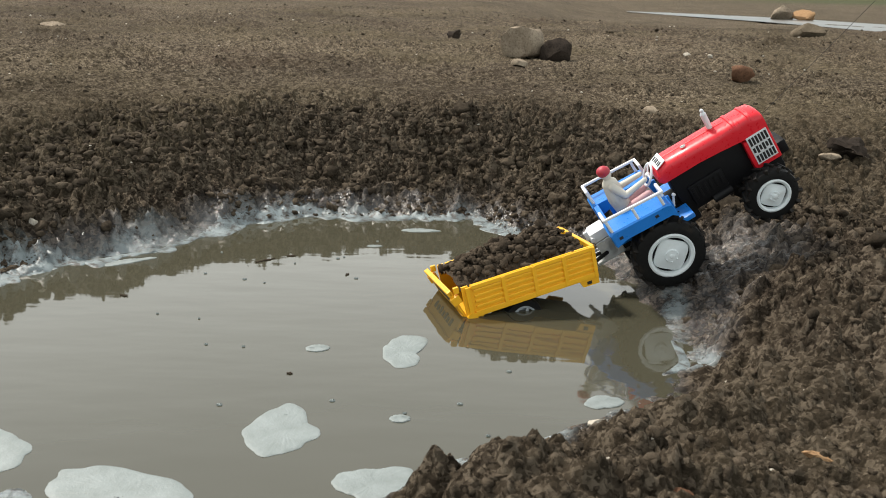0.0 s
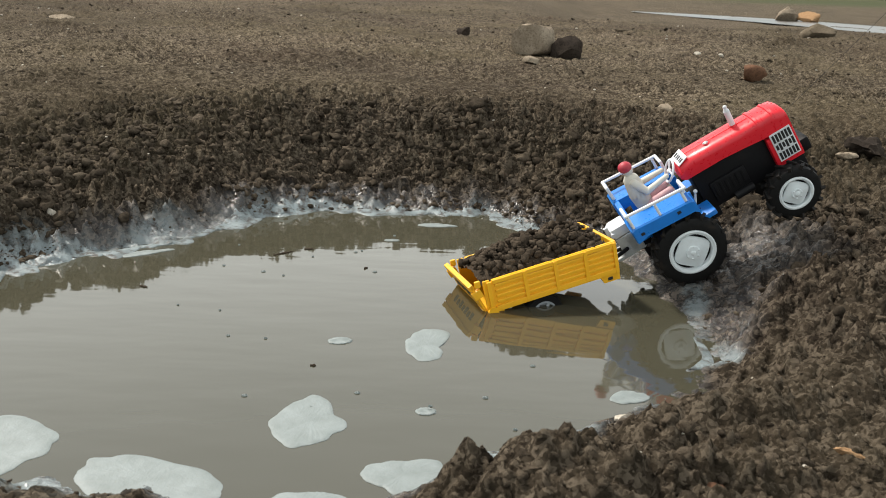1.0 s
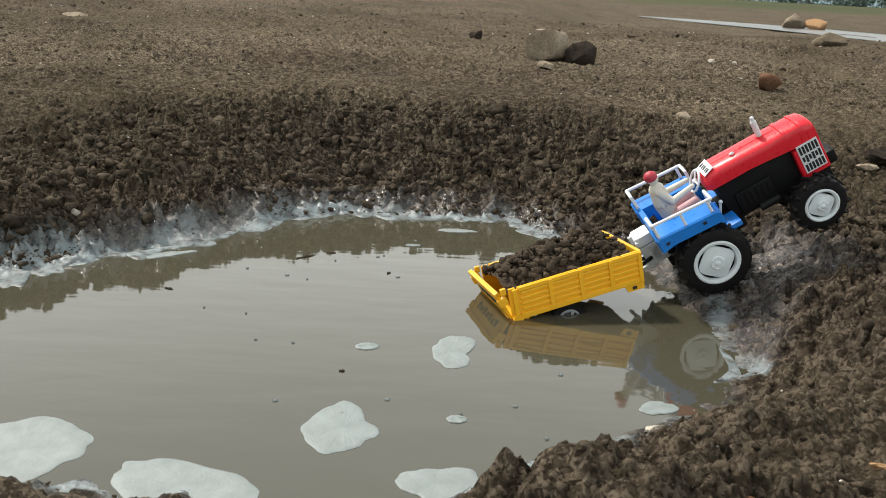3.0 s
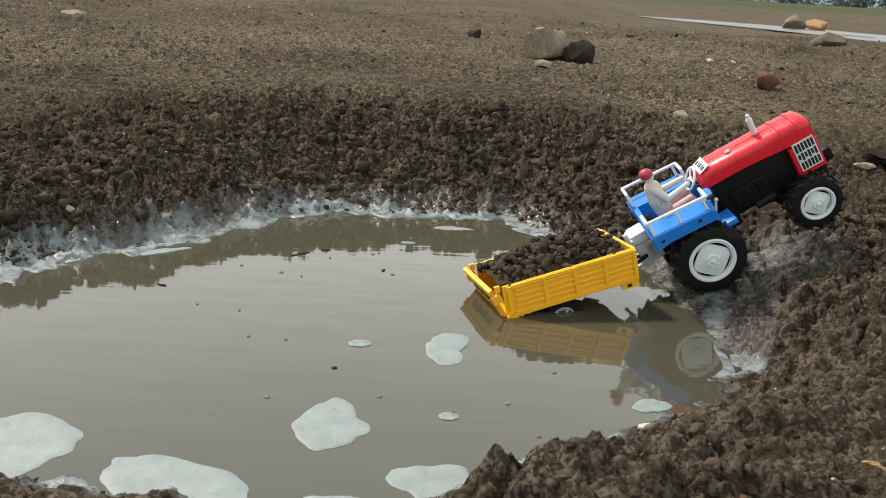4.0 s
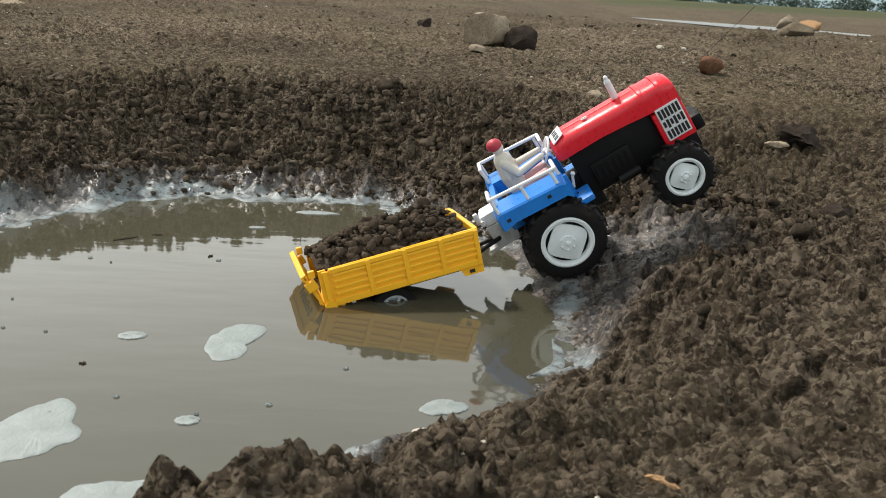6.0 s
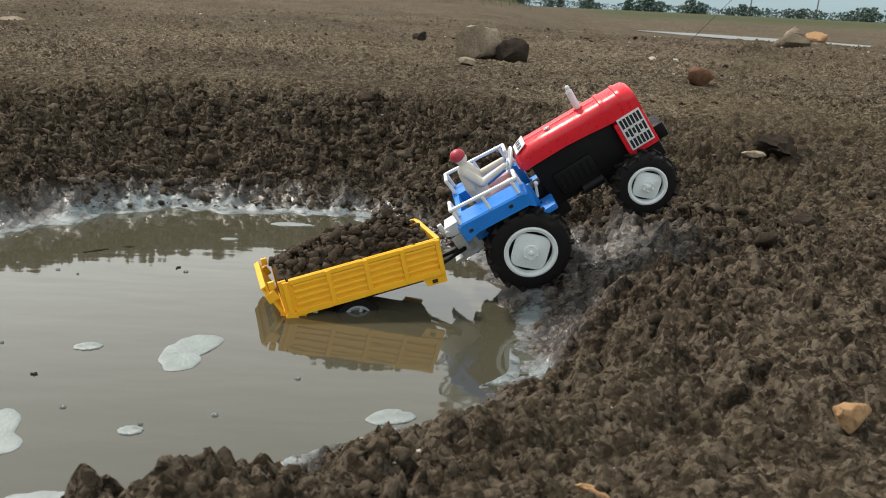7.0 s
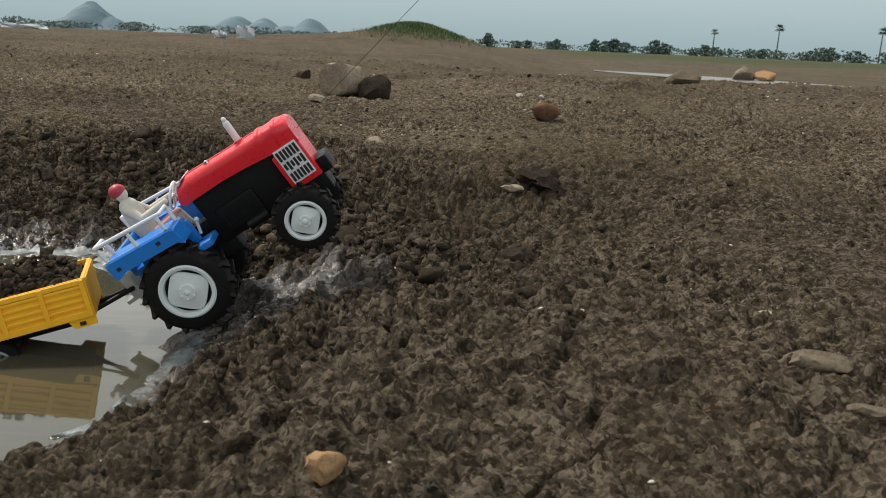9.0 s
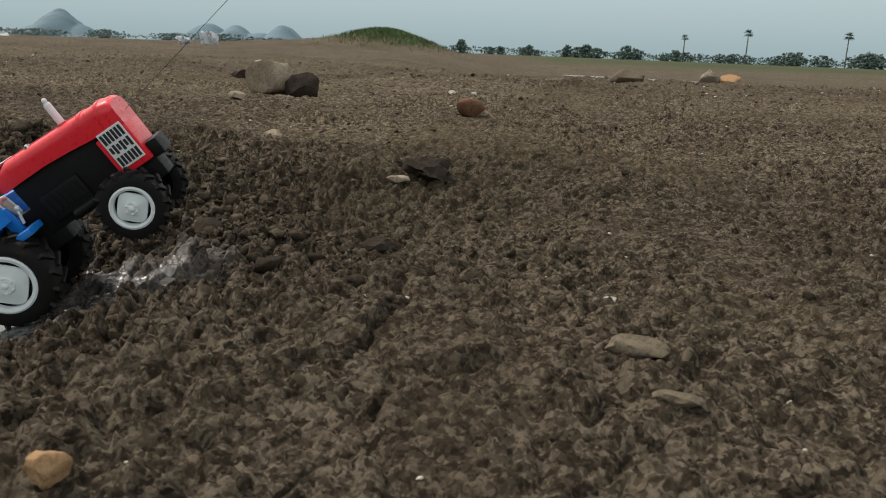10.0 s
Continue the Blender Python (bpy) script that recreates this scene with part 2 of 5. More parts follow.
def crumbs(x, y, size, k, fill=0.75):
    """Broken lumps of soil with gaps between them: their height in about 0..1."""
    u = x / size + 0.25 * soft_noise(x, y, size * 0.5, k + 7)
    v = y / size + 0.25 * soft_noise(x, y, size * 0.5, k + 8)
    iu, iv = np.floor(u), np.floor(v)
    f1, f2 = np.full(x.shape, 9.0), np.full(x.shape, 9.0)
    top = np.zeros(x.shape)
    for du in (-1, 0, 1):
        for dv in (-1, 0, 1):
            cu, cv = iu + du, iv + dv
            ou, ov = u - cu - rnd(cu, cv, k), v - cv - rnd(cu, cv, k + 1)
            d = np.hypot(ou, ov)
            h = (0.35 + 0.65 * rnd(cu, cv, k + 2)) * (rnd(cu, cv, k + 3) < fill)
            h = h * (1 + (rnd(cu, cv, k + 4) - 0.5) * 1.5 * ou + (rnd(cu, cv, k + 5) - 0.5) * 1.5 * ov - 0.55 * d * d)
            closer = d < f1
            f2 = np.where(closer, f1, np.minimum(f2, d))
            f1 = np.where(closer, d, f1)
            top = np.where(closer, h, top)
    return np.clip(top, 0, None) * ss(0.0, 0.3, f2 - f1)


def billow(x, y, size, k):
    """Rounded, crusted lumps on lumps with creases between them: about 0..1, mean near 0.4."""
    out, total = np.zeros(x.shape), 0.0
    for i, w in enumerate((1.0, 0.62, 0.42, 0.28)):
        c, s = math.cos(0.7 + 1.1 * i), math.sin(0.7 + 1.1 * i)
        u, v = c * x - s * y, s * x + c * y
        u = u + 0.3 * size * soft_noise(v, u, size * 1.3, k + 20 + i)
        out, total = out + w * np.abs(soft_noise(u, v, size, k + i)), total + w
        size *= 0.5
    return out / total


def hump(x, y, cx, cy, rx, ry):
    return np.exp(-((x - cx) / rx) ** 2 - ((y - cy) / ry) ** 2)


def land(x, y):
    """The broad lie of the land, and the distance to the shore."""
    d = shore_distance(x, y) if x.size < 4 else np.full(x.shape, 9.0)
    near = (x > -3) & (x < 3) & (y > -3) & (y < 4)
    if x.size >= 4:
        d[near] = shore_distance(x[near], y[near])
    edge = d + 0.006 * soft_noise(x, y, 0.03, 11) + 0.004 * soft_noise(x, y, 0.011, 12)
    top = 0.036 + 0.028 * np.clip(x, -0.4, 0.5) * ss(0.9, 0.5, y) + 0.030 * ss(0.6, 0.86, y) + 0.026 * ss(0.9, 1.5, y)
    top = top + 0.018 * ss(-0.18, -0.45, x) * ss(0.9, 0.4, y)
    width = 0.075 + 0.06 * ss(0.58, 0.72, y) - 0.02 * ss(-0.1, -0.3, x)
    rise = top * (0.75 * ss(0, 1, edge / width) + 0.25 * ss(0, 1, edge / (2.4 * width)))
    z = np.where(edge > 0, rise + 0.05 * np.clip(edge, 0, 0.03), np.maximum(edge * (0.6 - 0.3 * ss(0.05, 0.11, x)), -0.019))
    # spoil heaped along the near edge, and to the north-west
    z = z - 0.021 * ss(0.40, 0.29, y) * ss(0.0, 0.1, d) * ss(-0.09, -0.02, x) + 0.016 * hump(x, y, 0.02, 0.278, 0.05, 0.03) * ss(-0.005, 0.02, edge)
    z = z + (0.011 * ss(0.6, 0.7, y) * ss(0.2, 0.1, d) + 0.008 * ss(-0.1, -0.2, x) * ss(0.15, 0.07, d)) * ss(0, 0.03, edge)
    z = z - 0.013 * hump(x, y, 0.5, 0.48, 0.07, 0.06) - 0.004 * hump(x, y, 0.19, 0.39, 0.05, 0.05)
    z = z + 0.009 * hump(x, y, 0.045, 0.268, 0.055, 0.03) + 0.006 * hump(x, y, 0.1, 0.325, 0.03, 0.02) + 0.002 * hump(x, y, 0.19, 0.41, 0.05, 0.04)
    z = z - 0.006 * hump(x, y, -0.15, 0.2, 0.12, 0.05)
    # the rutted ramp by which the trailer is drawn out
    z = z - 0.005 * hump(x, y, 0.2, 0.535, 0.07, 0.05) * ss(0, 0.02, edge)
    z = z + 0.0096 * hump(x, y, 0.160, 0.520, 0.022, 0.022) + 0.0168 * hump(x, y, 0.158, 0.574, 0.026, 0.024)
    ramp_way = hump(x, y, 0.165, 0.55, 0.055, 0.05)
    z = z + 0.0022 * ramp_way * soft_noise(0.16 * x + 0.25 * y, y - 0.25 * x, 0.0075, 23)
    # the open land: a rise in the west, a fall to the channel in the east, a mound far off
    z = z + 0.04 * ss(2, 8, y) * ss(0.6, -0.8, x / np.maximum(y, 1) * 4) + 0.02 * ss(8, 16, y) * ss(0, -2, x)
    z = z - 0.22 * ss(2.2, 6.5, y) * ss(0.05, 0.2, x / np.maximum(y, 0.5))
    z = z + 0.30 * hump(x, y, 0.0, 17.5, 1.0, 2.0) + 0.17 * hump(x, y, -0.9, 18.0, 2.2, 2.2)
    z = z + 0.012 * soft_noise(x, y, 0.45, 21) * ss(0.12, 0.5, d) + 0.005 * soft_noise(x, y, 0.11, 22) * ss(0.03, 0.12, d)
    return z, d, edge


def sheet_axis(lo, hi, step, reach, growth):
    inner = list(np.arange(lo, hi + step / 2, step))
    for side in (1, -1):
        s, p = step, inner[-1] if side > 0 else inner[0]
        while abs(p) < reach:
            s *= growth
            p += side * s
            inner.insert(len(inner) if side > 0 else 0, p)
    return np.array(inner)


def soil_height(x, y, detail):
    z, d, edge = land(x, y)
    dry = ss(-0.004, 0.018, edge)
    bank = ss(0.0, 0.05, d) * ss(0.34, 0.12, d) * ss(0.3, 0.5, y)
    spoil = hump(x, y, 0.05, 0.27, 0.12, 0.055) + 0.5 * hump(x, y, 0.19, 0.38, 0.07, 0.07)
    crust = ss(0.2, 0.3, x) * ss(0.56, 0.48, y) * (0.75 + 0.45 * soft_noise(x, y, 0.07, 31))
    amp = (0.45 + 0.35 * soft_noise(x, y, 0.09, 33) + 0.9 * bank + 1.0 * np.clip(spoil, 0, 1)) * (1 - 0.5 * np.clip(crust, 0, 1)) * dry
    amp = np.clip(amp, 0.08, 2.0)
    rut = np.clip(hump(x, y, 0.185, 0.545, 0.08, 0.06) * 1.2, 0, 1) * (0.8 + 0.3 * soft_noise(x, y, 0.02, 35))
    amp = amp * (1 - 0.75 * rut)
    lumps = 0.0055 * (crumbs(x, y, 0.021, 40, 0.4) - 0.15) + 0.0068 * (crumbs(x, y, 0.0115, 50, 0.75) - 0.27) + 0.0042 * (crumbs(x, y, 0.0068, 60, 0.85) - 0.3)
    near = ss(0.46, 0.36, y) * (1 - np.clip(crust, 0, 1))
    clumps = 0.0150 * (billow(x, y, 0.030, 41) - 0.36) + 0.036 * ss(0.8, 1.1, y) * (billow(x, y, 0.085, 47) - 0.36)
    z = z + amp * detail * (lumps * (1 - 0.75 * near) + clumps * (0.75 + 0.75 * near))
    z = z + detail * dry * (1 - 0.6 * rut) * (0.0012 * (crumbs(x, y, 0.0042, 70, 0.8) - 0.25) + (0.0046 - 0.0022 * bank) * (billow(x, y, 0.0095, 45) - 0.36))
    # flakes of drying crust with cracks between them
    px, py = x + 0.012 * soft_noise(x, y, 0.025, 81), y * 1.3 + 0.012 * soft_noise(x, y, 0.025, 82)
    plate = crumbs(px, py, 0.038, 80, 1.0)
    z = z + detail * np.clip(crust, 0, 1) * 0.0095 * (plate - 0.3) * (1 + 0.15 * soft_noise(x, y, 0.008, 83))
    wet = np.clip(ss(0.05 - 0.03 * ss(0.44, 0.36, y), 0.0, edge + 0.01 * soft_noise(x, y, 0.02, 90)) + rut + 0.25 * ss(0.26, 0.10, d) * (1 + 0.5 * soft_noise(x, y, 0.06, 91)), 0, 1)
    band = 0.013 + 0.015 * ss(0.0, -0.2, x)
    scum = ss(-0.006, 0.0, edge) * ss(band, 0.002, edge + 0.012 * soft_noise(x, y, 0.025, 95))
    scum = scum * (0.75 + 0.4 * soft_noise(x, y, 0.05, 96)) * (1 - 0.85 * hump(x, y, 0.17, 0.55, 0.06, 0.06))
    return z, wet, np.clip(scum, 0, 1)


def grid_mesh(name, x, y, z, material, smooth=False):
    ny, nx = x.shape
    me = bpy.data.meshes.new(name)
    co = np.stack((x, y, z), -1).reshape(-1, 3).astype(np.float32)
    i = np.arange(ny * nx).reshape(ny, nx)
    quads = np.stack((i[:-1, :-1], i[:-1, 1:], i[1:, 1:], i[1:, :-1]), -1).reshape(-1, 4)
    me.vertices.add(len(co))
    me.vertices.foreach_set("co", co.ravel())
    me.loops.add(quads.size)
    me.loops.foreach_set("vertex_index", quads.ravel().astype(np.int32))
    me.polygons.add(len(quads))
    me.polygons.foreach_set("loop_start", np.arange(0, quads.size, 4, dtype=np.int32))
    me.polygons.foreach_set("use_smooth", np.full(len(quads), smooth))
    me.update(calc_edges=True)
    me.materials.append(material)
    return me


def build_ground():
    u = sheet_axis(-0.47, 0.72, 0.0014, 900, 1.2)
    v = [0.2]
    for reach, step, growth in ((0.4, 0.0010, 1.0), (0.92, 0.0014, 1.0), (2.6, 0.0014, 1.012), (3500, 0.021, 1.05)):
        while v[-1] < reach:
            v.append(v[-1] + step)
            step *= growth
    back = sheet_axis(0.2, 0.2, 0.004, 900, 1.2)
    v = np.concatenate((back[back < 0.199], v))
    spread = np.where(v > 0.5, 1 + (v - 0.5) * 0.9, 1.0)
    spread = np.minimum(spread, 8.0)
    x = 0.12 + (u[None, :] - 0.12) * spread[:, None]
    y = np.repeat(v[:, None], len(u), axis=1)
    fade = np.clip(1.0 - ss(2.5, 9.0, y) * 0.6, 0, 1)
    z, wet, scum = soil_height(x, y, fade)
    z = np.where(np.hypot(x, y) > 60, z * 0 + 0.05, z)
    shore_gap = land(x, y)[1]
    me = grid_mesh("ground", x, y, z, SOIL, True)
    grassy = ss(26, 48, y) * ss(0.1, 0.2, x / np.maximum(y, 1)) + ss(150, 400, np.hypot(x, y))
    grassy = np.clip(grassy * 0.8 + 0.9 * hump(x, y, 0.15, 17.3, 0.6, 1.4), 0, 1)
    dried = np.clip(ss(0.10, 0.32, shore_gap + 0.06 * soft_noise(x, y, 0.09, 98)) * ss(0.70, 0.95, y) * (0.65 + 0.45 * soft_noise(x, y, 0.3, 97) + 0.4 * soft_noise(x, y, 0.07, 99)), 0, 1)
    for name, values in (("wet", wet), ("scum", scum), ("grassy", grassy), ("dried", dried)):
        me.attributes.new(name, "FLOAT", "POINT").data.foreach_set("value", values.ravel().astype(np.float32))
    return tagged(new("ground", me), "bare crumbly brown soil sloping to a muddy puddle", "ground", kind="structure")


ground = build_ground()


def height(x, y):
    return float(soil_height(np.array([x, x, x, x, x]), np.array([y] * 5), 1.0)[0][0])


def build_water():
    bm = bmesh.new()
    c = SHORE.mean(axis=0)
    vs = [bm.verts.new((c[0] + (p[0] - c[0]) * 1.12, c[1] + (p[1] - c[1]) * 1.12, WATER_LEVEL)) for p in SHORE]
    bm.faces.new(vs)
    me = bpy.data.meshes.new("water")
    bm.to_mesh(me)
    bm.free()
    me.materials.append(WATER)
    return tagged(new("water", me), "still murky olive-brown puddle water mirroring the sky", "water", kind="structure")


water = build_water()


# ---- helpers for things ----
def part(name, bm, material, parent=None, label="", smooth=False):
    """Link a bmesh as one mesh object under a thing or a part."""
    me = bpy.data.meshes.new(name)
    bmesh.ops.recalc_face_normals(bm, faces=bm.faces)
    for f in bm.faces:
        f.smooth = smooth
    bm.to_mesh(me)
    bm.free()
    for m in material if isinstance(material, (list, tuple)) else (material,):
        me.materials.append(m)
    o = new(name, me)
    if smooth:
        me.set_sharp_from_angle(angle=radians(38))
    o.parent = parent
    if label:
        o["label"] = label
    return o


def thing(name, m, label, category, group="", kind=""):
    o = tagged(new(name), label, category, group, kind)
    o.empty_display_size = 0.01
    o.matrix_world = m
    return o


def box(bm, lo, hi, bevel=0.0, m=None):
    """A box between two corners, with rounded edges."""
    lo, hi = Vector(lo), Vector(hi)
    made = bmesh.ops.create_cube(bm, size=1, matrix=Matrix.Translation((lo + hi) / 2) @ Matrix.Diagonal((*(hi - lo), 1)))["verts"]
    if bevel:
        edges = list({e for v in made for e in v.link_edges})
        r = bmesh.ops.bevel(bm, geom=edges, offset=bevel, segments=2, affect="EDGES", profile=0.6)
        made = list(set(r["verts"]) | {v for v in made if v.is_valid})
    if m is not None:
        bmesh.ops.transform(bm, matrix=m, verts=[v for v in made if v.is_valid])
    return bm


def rod(bm, a, b, r, r2=None, seg=10):
    a, b = Vector(a), Vector(b)
    m = Matrix.Translation((a + b) / 2) @ (b - a).to_track_quat("Z", "Y").to_matrix().to_4x4()
    bmesh.ops.create_cone(bm, cap_ends=True, segments=seg, radius1=r, radius2=r if r2 is None else r2, depth=(b - a).length, matrix=m)
    return bm


def tube(bm, points, r, seg=8):
    for a, b in zip(points, points[1:]):
        rod(bm, a, b, r, seg=seg)
    for p in points:
        ball(bm, p, (r, r, r), 8, 6)
    return bm


def ball(bm, c, radii, u=16, v=10, m=None):
    t = Matrix.Translation(c) @ (m if m is not None else Matrix.Identity(4)) @ Matrix.Diagonal((*radii, 1))
    bmesh.ops.create_uvsphere(bm, u_segments=u, v_segments=v, radius=1, matrix=t)
    return bm


def lathe(bm, profile, seg=40, centre=(0, 0, 0), closed=False):
    """Turn a profile of (radius, y) round the y axis."""
    rings = []
    for r, y in profile:
        rings.append([bm.verts.new((centre[0] + r * math.cos(2 * math.pi * i / seg), centre[1] + y, centre[2] + r * math.sin(2 * math.pi * i / seg))) for i in range(seg)])
    pairs = list(zip(rings, rings[1:])) + ([(rings[-1], rings[0])] if closed else [])
    for a, b in pairs:
        for i in range(seg):
            bm.faces.new((a[i], a[(i + 1) % seg], b[(i + 1) % seg], b[i]))
    return bm


def loft(bm, sections):
    """Skin a row of equal loops and close both ends."""
    rings = [[bm.verts.new(p) for p in s] for s in sections]
    n = len(rings[0])
    for a, b in zip(rings, rings[1:]):
        for i in range(n):
            bm.faces.new((a[i], a[(i + 1) % n], b[(i + 1) % n], b[i]))
    bm.faces.new(rings[0][::-1])
    bm.faces.new(rings[-1])
    return bm


RED = plastic("red_plastic", (0.72, 0.016, 0.03), 0.3, 0.12)
BLUE = plastic("blue_plastic", (0.010, 0.19, 0.64), 0.32, 0.15)
WHITE = plastic("white_plastic", (0.74, 0.77, 0.8), 0.4, 0.3, (0.36, 0.33, 0.28))
RIM = plastic("rim_plastic", (0.7, 0.76, 0.78), 0.4, 0.35, (0.3, 0.29, 0.25))
YELLOW = plastic("yellow_plastic", (0.9, 0.46, 0.012), 0.38, 0.22, (0.3, 0.17, 0.04))
BLACK = plastic("black_plastic", (0.006, 0.006, 0.007), 0.5, 0.3, (0.035, 0.027, 0.02), spec=0.2)
TYRE = plastic("tyre_rubber", (0.007, 0.007, 0.007), 0.6, 0.6, (0.04, 0.03, 0.022), spec=0.2)
CLEAR = plastic("milky_plastic", (0.5, 0.53, 0.54), 0.3, 0.3)
HUBCAP = plastic("grey_hubcap", (0.25, 0.28, 0.3), 0.35, 0.4)
CHROME = plastic("chrome", (0.6, 0.6, 0.6), 0.2, 0.1, metal=1.0)
SKIN_WHITE = plastic("doll_white", (0.6, 0.57, 0.5), 0.5, 0.5, (0.34, 0.27, 0.18))
DOLL_RED = plastic("doll_red", (0.42, 0.03, 0.05), 0.45, 0.3, (0.5, 0.4, 0.38))
INK = plastic("print_ink", (0.012, 0.012, 0.014), 0.5, 0.1)
DOLL_PINK = plastic("doll_pink", (0.52, 0.3, 0.32), 0.5, 0.5, (0.6, 0.55, 0.5))
THREAD = plastic("black_thread", (0.015, 0.015, 0.015), 0.8, 0.0)


# ---- toy tractor ----
def wheel(name, parent, centre, radius, width, side, lugs, rim_r):
    """A rubber wheel with slanted lugs, its moulded rim facing outwards (side -1 or 1)."""
    cx, cy, cz = centre
    R0, w = radius - 0.0016, width / 2
    bm = bmesh.new()
    prof = [(rim_r, -w * 0.8), (rim_r + 0.0008, -w), (R0 * 0.86, -w * 1.02), (R0 * 0.97, -w * 0.86), (R0, -w * 0.5), (R0, w * 0.5), (R0 * 0.97, w * 0.86), (R0 * 0.86, w * 1.02), (rim_r + 0.0008, w), (rim_r, w * 0.8)]
    lathe(bm, prof, 44, centre, closed=True)
    tyre = part(name, bm, TYRE, parent, "black rubber tyre with chunky slanted lugs", True)
    bm = box(bmesh.new(), (-0.0012, -w * 0.56, -0.0011), (0.0020, w * 0.56, 0.0011), 0.0003)
    lug = None
    for i in range(lugs):
        for half in (-1, 1):
            a = 2 * math.pi * (i + 0.5 * (half > 0)) / lugs
            m = Matrix.Translation(centre) @ Matrix.Rotation(-a, 4, "Y") @ Matrix.Translation((R0 - 0.0004, half * w * 0.52, 0)) @ Matrix.Rotation(radians(32 * half), 4, "X")
            if lug is None:
                lug = part("lug", bm, TYRE, tyre)
                o = lug
            else:
                o = new("lug", lug.data)
                o.parent = tyre
            o.matrix_local = m
    bm = bmesh.new()
    y = cy + side * w
    s = side
    lathe(bm, [(rim_r + 0.0002, -s * 0.004), (rim_r + 0.0006, s * 0.0004), (rim_r - 0.0004, s * 0.0009), (rim_r * 0.86, s * 0.0002), (rim_r * 0.83, -s * 0.0028)], 44, (cx, y, cz))
    # the centre plate, flattened on four sides so that crescents stay open round it
    n = 64
    rings = []
    for k, yy in ((1.0, -0.0018), (0.98, -0.0010), (0.72, -0.0004), (0.4, 0.0002), (0.36, 0.0012), (0.2, 0.0014)):
        ring = []
        for i in range(n):
            a = 2 * math.pi * i / n
            round4 = (math.cos(a + 0.785) ** 4 + math.sin(a + 0.785) ** 4) ** -0.25
            rr = rim_r * k * (0.70 * round4 if k > 0.7 else 0.8)
            ring.append(bm.verts.new((cx + rr * math.cos(a), y + s * yy, cz + rr * math.sin(a))))
        rings.append(ring)
    for a, b in zip(rings, rings[1:]):
        for i in range(n):
            bm.faces.new((a[i], a[(i + 1) % n], b[(i + 1) % n], b[i]))
    bm.faces.new(rings[-1])
    rim = part("rim", bm, RIM, tyre, "muddy white moulded rim", True)
    # black disc added behind the rim to give the open crescents their shade
    bm = bmesh.new()
    rod(bm, (cx, y - s * 0.0045, cz), (cx, y - s * 0.0034, cz), rim_r * 0.98, seg=32)
    part("dark_backing", bm, BLACK, tyre)
    bm = bmesh.new()
    for i in range(6):
        a = math.pi * i / 3
        ball(bm, (cx + rim_r * 0.27 * math.cos(a), y + s * 0.0014, cz + rim_r * 0.27 * math.sin(a)), (0.0007, 0.0006, 0.0007), 8, 6)
    ball(bm, (cx, y + s * 0.0013, cz), (0.0019, 0.0011, 0.0019), 12, 8)
    part("hub_bolts", bm, RIM, tyre)
    return tyre


def hood_section(x, z0, z1, w, crown=0.003):
    """A loop across the bonnet: upright sides, rounded shoulders, a slightly crowned top."""
    pts = [(-w, z0), (-w * 1.02, z0 + (z1 - z0) * 0.55), (-w * 0.97, z1 - crown), (-w * 0.8, z1 - crown * 0.3), (-w * 0.4, z1), (0, z1 + 0.0003)]
    full = pts + [(-a, b) for a, b in pts[::-1][1:]]
    return [(x, a, b) for a, b in full]


